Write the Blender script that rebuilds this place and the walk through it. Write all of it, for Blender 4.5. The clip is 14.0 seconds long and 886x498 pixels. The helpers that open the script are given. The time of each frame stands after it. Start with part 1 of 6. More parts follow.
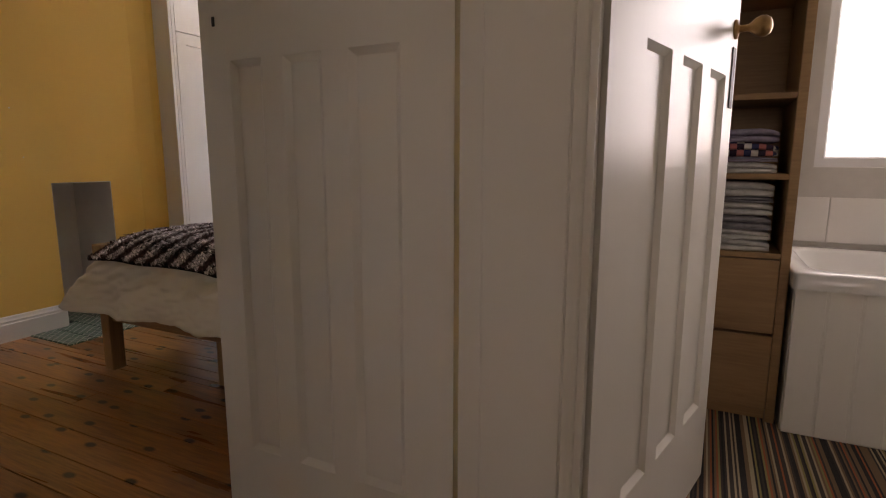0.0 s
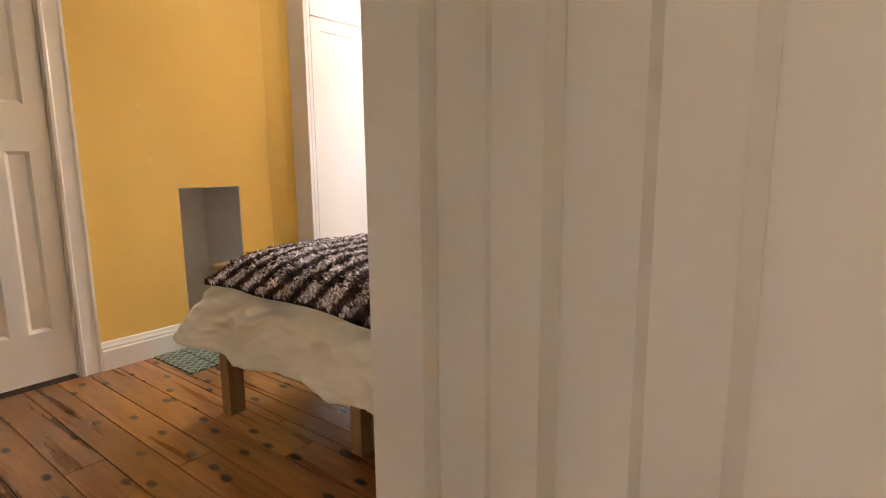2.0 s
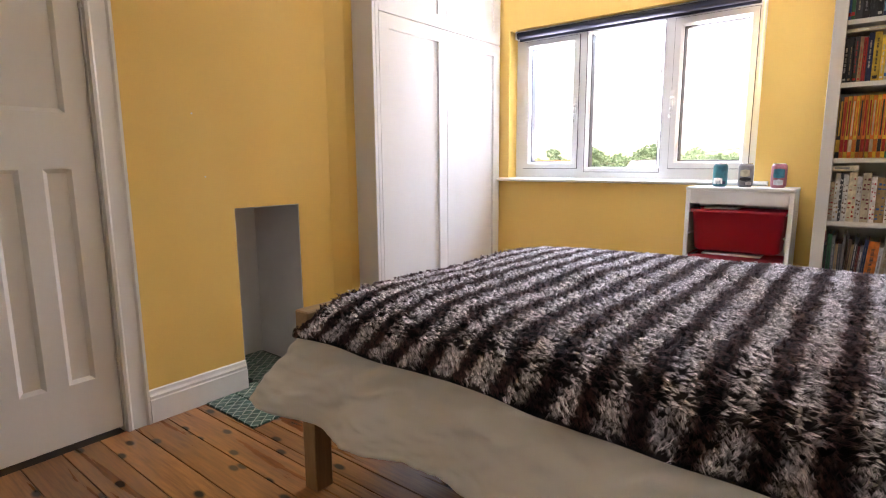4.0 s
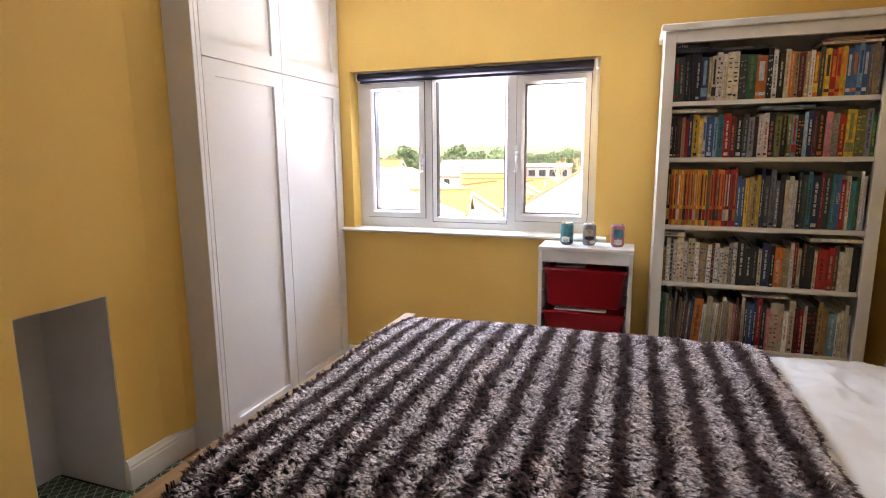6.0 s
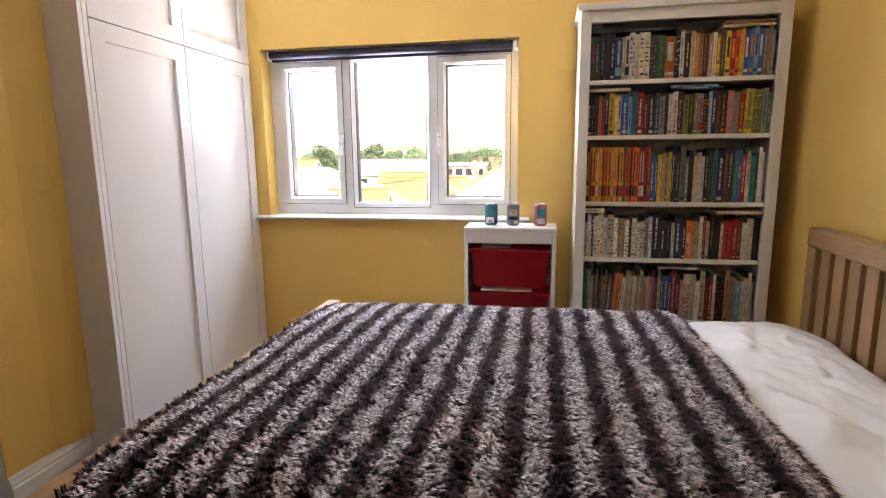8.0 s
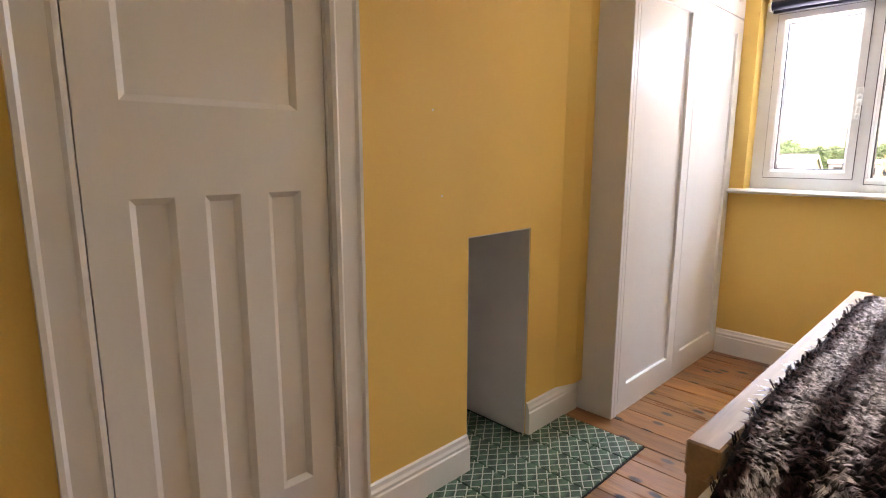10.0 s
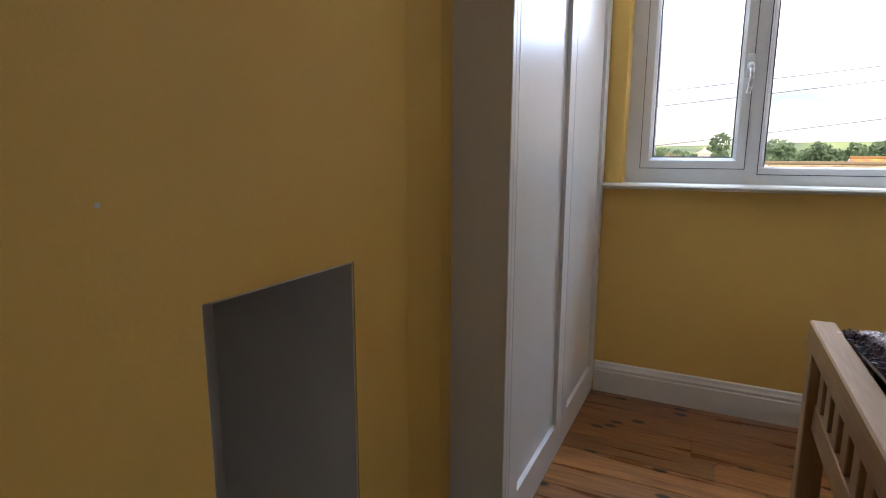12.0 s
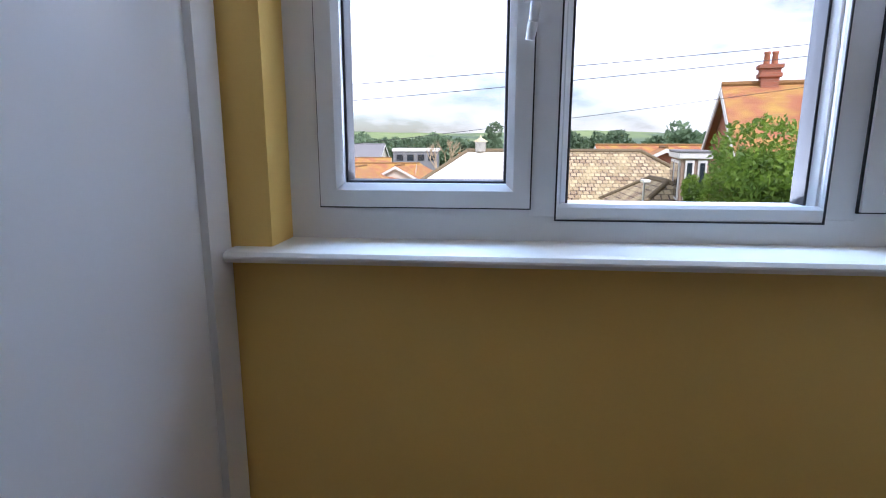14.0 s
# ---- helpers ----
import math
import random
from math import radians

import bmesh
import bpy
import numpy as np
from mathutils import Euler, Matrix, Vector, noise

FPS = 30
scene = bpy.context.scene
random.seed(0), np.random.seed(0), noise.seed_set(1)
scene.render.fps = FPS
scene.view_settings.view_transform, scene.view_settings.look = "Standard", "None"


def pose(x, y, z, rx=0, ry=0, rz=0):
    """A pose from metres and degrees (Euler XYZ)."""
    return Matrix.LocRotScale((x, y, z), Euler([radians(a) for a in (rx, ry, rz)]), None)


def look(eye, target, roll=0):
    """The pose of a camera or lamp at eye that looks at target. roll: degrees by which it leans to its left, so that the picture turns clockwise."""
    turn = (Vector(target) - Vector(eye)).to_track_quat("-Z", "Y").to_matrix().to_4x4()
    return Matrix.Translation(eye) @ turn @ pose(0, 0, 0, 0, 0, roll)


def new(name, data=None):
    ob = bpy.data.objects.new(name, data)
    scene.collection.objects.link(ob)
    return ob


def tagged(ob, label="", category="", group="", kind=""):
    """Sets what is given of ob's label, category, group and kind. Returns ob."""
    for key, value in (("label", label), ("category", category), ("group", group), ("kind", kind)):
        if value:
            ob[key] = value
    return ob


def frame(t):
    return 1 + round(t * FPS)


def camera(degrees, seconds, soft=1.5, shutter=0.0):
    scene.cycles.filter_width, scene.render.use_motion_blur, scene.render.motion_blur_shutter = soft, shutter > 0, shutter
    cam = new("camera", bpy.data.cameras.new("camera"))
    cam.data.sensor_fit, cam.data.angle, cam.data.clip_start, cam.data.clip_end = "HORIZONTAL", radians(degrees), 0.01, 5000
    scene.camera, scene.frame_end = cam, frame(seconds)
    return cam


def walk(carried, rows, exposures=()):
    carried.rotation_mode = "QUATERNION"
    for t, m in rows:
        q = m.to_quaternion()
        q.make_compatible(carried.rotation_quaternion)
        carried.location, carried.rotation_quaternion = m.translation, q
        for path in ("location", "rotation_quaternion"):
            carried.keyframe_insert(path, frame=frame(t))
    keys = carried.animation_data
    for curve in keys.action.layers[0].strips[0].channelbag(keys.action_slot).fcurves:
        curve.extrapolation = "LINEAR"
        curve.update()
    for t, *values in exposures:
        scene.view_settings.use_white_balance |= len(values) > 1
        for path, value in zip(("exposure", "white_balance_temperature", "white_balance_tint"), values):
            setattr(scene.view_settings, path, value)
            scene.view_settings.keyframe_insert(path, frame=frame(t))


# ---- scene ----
cam = camera(78.7, 14.0, soft=1.1)
EXPOSURES = [(0.0, 0.82, 8200, 31), (0.5, 1.08, 9300, 33), (1.0, 1.65, 11200, 35), (1.5, 2.42, 11600, 35), (2.0, 2.30, 8900, 31), (2.5, 2.25, 6500, 25), (5.0, 1.63, 7500, 29), (7.5, 1.36, 7400, 28), (9.0, 1.80, 7600, 28), (11.5, 1.50, 8100, 28), (12.0, 0.40, 6800, 22), (12.5, 0.62, 6700, 23), (13.0, 0.62, 6000, 21), (14.0, -0.08, 5750, 22)]
PATH = [
    (0, (3.289, -0.641, 0.957), (2.430, 1.136, 0.630), 0.04),
    (0.5, (3.150, -0.490, 0.954), (2.299, 1.290, 0.629), -0.06),
    (1, (2.985, -0.368, 0.956), (2.094, 1.394, 0.636), -0.06),
    (1.5, (2.865, -0.270, 0.956), (1.804, 1.394, 0.630), -0.57),
    (2, (2.730, -0.200, 0.957), (1.517, 1.356, 0.630), -0.54),
    (2.5, (2.598, -0.169, 0.956), (1.331, 1.346, 0.640), -0.46),
    (4.8, (2.013, -0.1, 1.151), (0.889, 1.521, 0.822), -0.3),
    (5, (1.983, -0.077, 1.195), (0.939, 1.596, 0.858), -0.4),
    (5.5, (1.913, -0.022, 1.275), (1.08, 1.765, 0.938), -0.3),
    (6, (1.89, 0.003, 1.338), (1.236, 1.863, 1.005), -0.4),
    (6.5, (1.913, 0.022, 1.378), (1.41, 1.928, 1.039), -0.5),
    (7, (1.922, 0.043, 1.373), (1.509, 1.97, 1.034), -0.7),
    (7.5, (1.901, 0.06, 1.324), (1.516, 1.992, 0.979), -0.8),
    (8, (1.849, 0.049, 1.241), (1.481, 1.986, 0.905), -0.6),
    (8.5, (1.743, -0.007, 1.163), (1.172, 1.882, 0.834), -0.4),
    (9, (1.563, -0.112, 1.145), (0.578, 1.596, 0.814), -0.3),
    (9.2, (1.498, -0.156, 1.143), (0.35, 1.448, 0.813), -0.6),
    (11.3, (0.736, 0.147, 1.022), (-0.74, 1.449, 0.663), 0.3),
    (11.5, (0.703, 0.28, 1.024), (-0.616, 1.739, 0.663), 0.7),
    (12, (0.59, 0.664, 1.021), (-0.286, 2.429, 0.68), 0.2),
    (12.5, (0.563, 1.013, 1.024), (0.045, 2.916, 0.692), -0.2),
    (13, (0.583, 1.355, 1.053), (0.267, 3.299, 0.716), 0.25),
    (13.5, (0.562, 1.754, 1.103), (0.38, 3.713, 0.741), 0.3),
    (14, (0.622, 2.113, 1.089), (0.451, 4.068, 0.704), 0.1),
]
walk(cam, [(t, look(eye, target, roll)) for t, eye, target, roll in PATH], EXPOSURES)

# ---- light ----
SUN_AZ, SUN_EL = 150.0, 48.0   # degrees clockwise from +Y, and above the horizon
world = bpy.data.worlds.new("sky_world")
scene.world = world
world.use_nodes = True
wn = world.node_tree.nodes
sky = wn.new("ShaderNodeTexSky")
sky.sky_type, sky.sun_disc = "NISHITA", False
sky.sun_elevation, sky.sun_rotation = radians(SUN_EL), radians(SUN_AZ)
sky.air_density, sky.dust_density, sky.ozone_density = 1.0, 1.2, 1.0
wn["Background"].inputs[1].default_value = 0.15
# broken white clouds over the blue
wl = world.node_tree.links
wco = wn.new("ShaderNodeTexCoord")
wmap = wn.new("ShaderNodeMapping")
wmap.inputs["Scale"].default_value = (1.0, 1.0, 3.2)
wnoise = wn.new("ShaderNodeTexNoise")
wnoise.inputs["Scale"].default_value, wnoise.inputs["Detail"].default_value, wnoise.inputs["Roughness"].default_value = 2.3, 7.0, 0.55
wramp = wn.new("ShaderNodeValToRGB")
wramp.color_ramp.elements[0].position, wramp.color_ramp.elements[1].position = 0.38, 0.56
wmix = wn.new("ShaderNodeMixRGB")
wmix.inputs[2].default_value = (12.2, 12.3, 12.5, 1)
wl.new(wco.outputs["Generated"], wmap.inputs[0])
wl.new(wmap.outputs[0], wnoise.inputs["Vector"])
wl.new(wnoise.outputs["Fac"], wramp.inputs[0])
wl.new(wramp.outputs[0], wmix.inputs[0])
wl.new(sky.outputs[0], wmix.inputs[1])
wl.new(wmix.outputs[0], wn["Background"].inputs[0])

sun = new("sun", bpy.data.lights.new("sun", "SUN"))
sun.data.energy, sun.data.angle, sun.data.color = 5.0, radians(0.5), (1.0, 0.95, 0.86)
a, e = radians(SUN_AZ), radians(SUN_EL)
sun.matrix_world = look((math.sin(a) * math.cos(e) * 50, math.cos(a) * math.cos(e) * 50, math.sin(e) * 50), (0, 0, 0))


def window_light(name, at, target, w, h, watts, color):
    """An area lamp standing in for sky light at a window, or added fill."""
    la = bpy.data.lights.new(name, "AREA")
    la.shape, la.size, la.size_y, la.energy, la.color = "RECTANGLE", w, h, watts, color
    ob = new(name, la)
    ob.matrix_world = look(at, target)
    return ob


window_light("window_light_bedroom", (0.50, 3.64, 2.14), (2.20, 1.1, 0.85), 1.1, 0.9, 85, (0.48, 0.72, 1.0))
# added fill, unseen below the sill, aimed up for ceiling bounce
window_light("bounce_fill_bedroom_low", (0.54, 3.62, 0.42), (2.30, -0.2, 2.15), 0.80, 0.8, 225, (0.80, 0.90, 1.0))
# added lamp in an unseen opening, to brighten the landing
window_light("added_landing_light", (3.85, -2.46, 1.5), (3.55, 0.0, 1.1), 0.65, 0.75, 1.1, (1.0, 0.94, 0.86))
window_light("window_light_bathroom", (4.10, 2.34, 1.43), (3.9, 0.8, 0.9), 0.7, 0.95, 7, (0.80, 0.90, 1.0))


# ---- materials ----
def mat(name, color, rough=0.5, color2=None, scale=8.0, stretch=(1, 1, 1), bump=0.0, bump_scale=60.0, metal=0.0, detail=4.0,
        coat=0.0, spread=(0.35, 0.7), rnd=0.0, spec=0.5, rough2=None, coords="Object"):
    """A procedural surface: two tones mixed by noise at one scale, grain and relief at another."""
    m = bpy.data.materials.new(name)
    m.use_nodes = True
    n, l = m.node_tree.nodes, m.node_tree.links
    b = n["Principled BSDF"]
    b.inputs["Roughness"].default_value, b.inputs["Metallic"].default_value = rough, metal
    b.inputs["Coat Weight"].default_value = coat
    b.inputs["Specular IOR Level"].default_value = spec
    co = n.new("ShaderNodeTexCoord")
    mp = n.new("ShaderNodeMapping")
    mp.inputs["Scale"].default_value = stretch
    l.new(co.outputs[coords], mp.inputs[0])
    no = n.new("ShaderNodeTexNoise")
    no.inputs["Scale"].default_value, no.inputs["Detail"].default_value = scale, detail
    l.new(mp.outputs[0], no.inputs["Vector"])
    ramp = n.new("ShaderNodeValToRGB")
    c2 = color2 or tuple(c * 0.88 for c in color)
    ramp.color_ramp.elements[0].position, ramp.color_ramp.elements[1].position = spread
    ramp.color_ramp.elements[0].color, ramp.color_ramp.elements[1].color = (*c2, 1), (*color, 1)
    l.new(no.outputs["Fac"], ramp.inputs[0])
    out = ramp.outputs[0]
    if rnd:
        oi = n.new("ShaderNodeObjectInfo")
        mr = n.new("ShaderNodeMapRange")
        mr.inputs[3].default_value, mr.inputs[4].default_value = 1 - rnd, 1 + rnd
        l.new(oi.outputs["Random"], mr.inputs[0])
        hs = n.new("ShaderNodeHueSaturation")
        l.new(mr.outputs[0], hs.inputs["Value"])
        l.new(out, hs.inputs["Color"])
        add = n.new("ShaderNodeVectorMath")
        add.operation = "ADD"
        sc = n.new("ShaderNodeMath")
        sc.operation = "MULTIPLY"
        sc.inputs[1].default_value = 37.0
        l.new(oi.outputs["Random"], sc.inputs[0])
        l.new(mp.outputs[0], add.inputs[0])
        l.new(sc.outputs[0], add.inputs[1])
        l.new(add.outputs[0], no.inputs["Vector"])
        out = hs.outputs[0]
    l.new(out, b.inputs["Base Color"])
    if rough2 is not None:
        rr = n.new("ShaderNodeMapRange")
        rr.inputs[3].default_value, rr.inputs[4].default_value = rough, rough2
        l.new(no.outputs["Fac"], rr.inputs[0])
        l.new(rr.outputs[0], b.inputs["Roughness"])
    if bump:
        n2 = n.new("ShaderNodeTexNoise")
        n2.inputs["Scale"].default_value, n2.inputs["Detail"].default_value = bump_scale, 3.0
        l.new(mp.outputs[0], n2.inputs["Vector"])
        bp = n.new("ShaderNodeBump")
        bp.inputs["Strength"].default_value, bp.inputs["Distance"].default_value = bump, 0.004
        l.new(n2.outputs["Fac"], bp.inputs["Height"])
        l.new(bp.outputs[0], b.inputs["Normal"])
    return m


def wood(name, light, dark, rough=0.4, along="X", rings=14.0, knots=False, rnd=0.0, coat=0.0):
    """Sawn timber: long grain, and knots where asked."""
    m = bpy.data.materials.new(name)
    m.use_nodes = True
    n, l = m.node_tree.nodes, m.node_tree.links
    b = n["Principled BSDF"]
    b.inputs["Coat Weight"].default_value, b.inputs["Coat Roughness"].default_value = coat, 0.25
    co = n.new("ShaderNodeTexCoord")
    src = co.outputs["Object"]
    if rnd:
        oi = n.new("ShaderNodeObjectInfo")
        sc = n.new("ShaderNodeVectorMath")
        sc.operation = "SCALE"
        sc.inputs[0].default_value = (23.0, 41.0, 17.0)
        l.new(oi.outputs["Random"], sc.inputs["Scale"])
        add = n.new("ShaderNodeVectorMath")
        l.new(src, add.inputs[0])
        l.new(sc.outputs[0], add.inputs[1])
        src = add.outputs[0]
    mp = n.new("ShaderNodeMapping")
    mp.inputs["Scale"].default_value = {"X": (0.7, 9, 9), "Y": (9, 0.7, 9), "Z": (9, 9, 0.7)}[along]
    l.new(src, mp.inputs[0])
    no = n.new("ShaderNodeTexNoise")
    no.inputs["Scale"].default_value, no.inputs["Detail"].default_value, no.inputs["Distortion"].default_value = 2.2, 6.0, 0.6
    l.new(mp.outputs[0], no.inputs["Vector"])
    fine = n.new("ShaderNodeTexNoise")
    fine.inputs["Scale"].default_value, fine.inputs["Detail"].default_value = rings, 4.0
    l.new(mp.outputs[0], fine.inputs["Vector"])
    mixf = n.new("ShaderNodeMath")
    mixf.operation = "MULTIPLY_ADD"
    mixf.inputs[1].default_value = 0.45
    l.new(fine.outputs["Fac"], mixf.inputs[0])
    half = n.new("ShaderNodeMath")
    half.operation = "MULTIPLY"
    half.inputs[1].default_value = 0.6
    l.new(no.outputs["Fac"], half.inputs[0])
    l.new(half.outputs[0], mixf.inputs[2])
    ramp = n.new("ShaderNodeValToRGB")
    ramp.color_ramp.elements[0].position, ramp.color_ramp.elements[1].position = 0.31, 0.64
    ramp.color_ramp.elements[0].color, ramp.color_ramp.elements[1].color = (*dark, 1), (*light, 1)
    l.new(mixf.outputs[0], ramp.inputs[0])
    out = ramp.outputs[0]
    if knots:
        mk = n.new("ShaderNodeMapping")
        mk.inputs["Scale"].default_value = {"X": (2.6, 5.0, 1), "Y": (5.0, 2.6, 1), "Z": (5, 5, 2.6)}[along]
        l.new(src, mk.inputs[0])
        vo = n.new("ShaderNodeTexVoronoi")
        vo.voronoi_dimensions = "2D"
        vo.inputs["Scale"].default_value = 1.6
        l.new(mk.outputs[0], vo.inputs["Vector"])
        kr = n.new("ShaderNodeValToRGB")
        kr.color_ramp.elements[0].position, kr.color_ramp.elements[1].position = 0.07, 0.13
        kr.color_ramp.elements[0].color, kr.color_ramp.elements[1].color = (0.04, 0.018, 0.010, 1), (1, 1, 1, 1)
        l.new(vo.outputs["Distance"], kr.inputs[0])
        mul = n.new("ShaderNodeMixRGB")
        mul.blend_type = "MULTIPLY"
        mul.inputs[0].default_value = 1.0
        l.new(out, mul.inputs[1])
        l.new(kr.outputs[0], mul.inputs[2])
        out = mul.outputs[0]
    if rnd:
        mr = n.new("ShaderNodeMapRange")
        mr.inputs[3].default_value, mr.inputs[4].default_value = 1 - rnd, 1 + rnd
        l.new(oi.outputs["Random"], mr.inputs[0])
        hs = n.new("ShaderNodeHueSaturation")
        l.new(mr.outputs[0], hs.inputs["Value"])
        l.new(out, hs.inputs["Color"])
        out = hs.outputs[0]
    l.new(out, b.inputs["Base Color"])
    rr = n.new("ShaderNodeMapRange")
    rr.inputs[3].default_value, rr.inputs[4].default_value = rough - 0.08, rough + 0.12
    l.new(no.outputs["Fac"], rr.inputs[0])
    l.new(rr.outputs[0], b.inputs["Roughness"])
    bp = n.new("ShaderNodeBump")
    bp.inputs["Strength"].default_value, bp.inputs["Distance"].default_value = 0.15, 0.002
    l.new(mixf.outputs[0], bp.inputs["Height"])
    l.new(bp.outputs[0], b.inputs["Normal"])
    return m


YELLOW = mat("yellow_emulsion", (0.85, 0.565, 0.150), 0.62, (0.80, 0.52, 0.130), 1.6, bump=0.10, bump_scale=120)
WHITE_GLOSS = mat("white_gloss_paint", (0.80, 0.77, 0.70), 0.30, (0.76, 0.73, 0.66), 3.0, stretch=(1, 1, 0.25), bump=0.06, bump_scale=40)
WARDROBE_WHITE = mat("white_satin_paint", (0.77, 0.765, 0.745), 0.34, (0.74, 0.735, 0.715), 3.0, stretch=(1, 1, 0.2), bump=0.05, bump_scale=40)
CEILING_WHITE = mat("ceiling_white", (0.80, 0.79, 0.76), 0.8, None, 3, bump=0.1)
HEARTH_WHITE = mat("fireplace_white", (0.74, 0.73, 0.72), 0.6, (0.68, 0.67, 0.66), 5, bump=0.15, bump_scale=60)
UPVC = mat("white_upvc", (0.74, 0.74, 0.735), 0.28, (0.71, 0.71, 0.70), 6)
# black for the rubber gaskets and for the painted gap-shadow rings
GASKET_GAP = mat("black_gasket_and_gap_shadow", (0.02, 0.02, 0.022), 0.6)
PINE = wood("varnished_pine", (0.40, 0.170, 0.052), (0.12, 0.040, 0.012), 0.28, "X", knots=True, rnd=0.26, coat=0.35)
OAK_X = wood("oak_along_x", (0.42, 0.25, 0.115), (0.27, 0.145, 0.06), 0.45, "X")
OAK_Y = wood("oak_along_y", (0.42, 0.25, 0.115), (0.27, 0.145, 0.06), 0.45, "Y")
OAK_Z = wood("oak_along_z", (0.42, 0.25, 0.115), (0.27, 0.145, 0.06), 0.45, "Z")
BATH_OAK = wood("bathroom_oak", (0.36, 0.21, 0.095), (0.25, 0.14, 0.06), 0.5, "X")
BOOKCASE_WHITE = mat("white_stained_wood", (0.78, 0.75, 0.68), 0.42, (0.73, 0.70, 0.63), 4, stretch=(6, 6, 0.5), bump=0.08, bump_scale=30)
MELAMINE = mat("white_melamine", (0.80, 0.79, 0.77), 0.35, None, 5)
RED_PLASTIC = mat("red_plastic", (0.42, 0.012, 0.022), 0.35, (0.36, 0.010, 0.02), 4, spec=0.5)
LINEN = mat("cream_cotton", (0.86, 0.82, 0.72), 0.9, (0.81, 0.765, 0.66), 5, bump=0.35, bump_scale=25)
WHITE_COTTON = mat("white_cotton", (0.80, 0.77, 0.72), 0.9, (0.76, 0.73, 0.68), 5, bump=0.25, bump_scale=25)
BLIND_NAVY = mat("navy_blind_fabric", (0.020, 0.022, 0.045), 0.8, (0.016, 0.017, 0.036), 20, bump=0.2, bump_scale=300)
BRASS = mat("aged_brass", (0.45, 0.28, 0.13), 0.3, (0.30, 0.17, 0.07), 30, metal=1.0)
IRON = mat("black_iron", (0.03, 0.028, 0.026), 0.5, None, 30)
CHROME = mat("satin_metal", (0.6, 0.6, 0.6), 0.3, None, 30, metal=1.0)
PORCELAIN = mat("white_enamel", (0.80, 0.78, 0.74), 0.12, None, 3)
TILE_WHITE = mat("white_wall_tile", (0.78, 0.76, 0.72), 0.15, (0.74, 0.72, 0.68), 4, rnd=0.03)
GROUT = mat("grout", (0.62, 0.60, 0.56), 0.9)
DUCT = mat("dark_gap", (0.02, 0.016, 0.012), 0.9)


def glass_material():
    m = bpy.data.materials.new("window_glass")
    m.use_nodes = True
    n, l = m.node_tree.nodes, m.node_tree.links
    n.remove(n["Principled BSDF"])
    tr, gl, mx, fr = n.new("ShaderNodeBsdfTransparent"), n.new("ShaderNodeBsdfGlossy"), n.new("ShaderNodeMixShader"), n.new("ShaderNodeFresnel")
    gl.inputs["Roughness"].default_value = 0.02
    fr.inputs[0].default_value = 1.35
    l.new(fr.outputs[0], mx.inputs[0])
    l.new(tr.outputs[0], mx.inputs[1])
    l.new(gl.outputs[0], mx.inputs[2])
    l.new(mx.outputs[0], n["Material Output"].inputs[0])
    return m


GLASS = glass_material()


# ---- mesh helpers ----
def box(bm, x0, y0, z0, x1, y1, z1, bevel=0.0, seg=1):
    g = bmesh.ops.create_cube(bm, size=1.0)
    vs = g["verts"]
    for v in vs:
        v.co = Vector(((x0 + x1) / 2 + v.co.x * (x1 - x0), (y0 + y1) / 2 + v.co.y * (y1 - y0), (z0 + z1) / 2 + v.co.z * (z1 - z0)))
    if bevel:
        es = {ed for v in vs for ed in v.link_edges}
        bmesh.ops.bevel(bm, geom=list(es), offset=bevel, segments=seg, profile=0.5, affect="EDGES")
    return bm


def bx(x0, y0, z0, x1, y1, z1, bevel=0.0, seg=1):
    return box(bmesh.new(), x0, y0, z0, x1, y1, z1, bevel, seg)


def cyl(bm, p0, p1, r0, r1=None, seg=16):
    """A tapered round bar from p0 to p1."""
    p0, p1 = Vector(p0), Vector(p1)
    d = p1 - p0
    m = Matrix.Translation((p0 + p1) / 2) @ d.to_track_quat("Z", "Y").to_matrix().to_4x4()
    bmesh.ops.create_cone(bm, cap_ends=True, segments=seg, radius1=r0, radius2=r0 if r1 is None else r1, depth=d.length, matrix=m)
    return bm


def lathe(bm, profile, at=(0, 0, 0), axis="Z", seg=20):
    """A turned shape: (radius, height) pairs swept round an axis."""
    rings = []
    for r, h in profile:
        ring = []
        for i in range(seg):
            c, s = math.cos(2 * math.pi * i / seg) * r, math.sin(2 * math.pi * i / seg) * r
            p = {"Z": (c, s, h), "X": (h, c, s), "Y": (s, h, c)}[axis]
            ring.append(bm.verts.new(Vector(p) + Vector(at)))
        rings.append(ring)
    for a_, b_ in zip(rings, rings[1:]):
        for i in range(seg):
            bm.faces.new((a_[i], a_[(i + 1) % seg], b_[(i + 1) % seg], b_[i]))
    bm.faces.new(rings[0][::-1])
    bm.faces.new(rings[-1])
    return bm


def extrude_profile(bm, pts, axis, a0, a1):
    """A closed outline swept straight along an axis: pts are the two other coordinates, in x, y, z order."""
    def at(p, s):
        return {"X": (s, p[0], p[1]), "Y": (p[0], s, p[1]), "Z": (p[0], p[1], s)}[axis]
    r0, r1 = [bm.verts.new(at(p, a0)) for p in pts], [bm.verts.new(at(p, a1)) for p in pts]
    k = len(pts)
    for i in range(k):
        bm.faces.new((r0[i], r0[(i + 1) % k], r1[(i + 1) % k], r1[i]))
    bm.faces.new(r0[::-1])
    bm.faces.new(r1)
    return bm


def finish(bm, name, smooth=False):
    bmesh.ops.recalc_face_normals(bm, faces=bm.faces[:])
    me = bpy.data.meshes.new(name)
    if smooth:
        for f in bm.faces:
            f.smooth = True
    bm.to_mesh(me)
    bm.free()
    return me


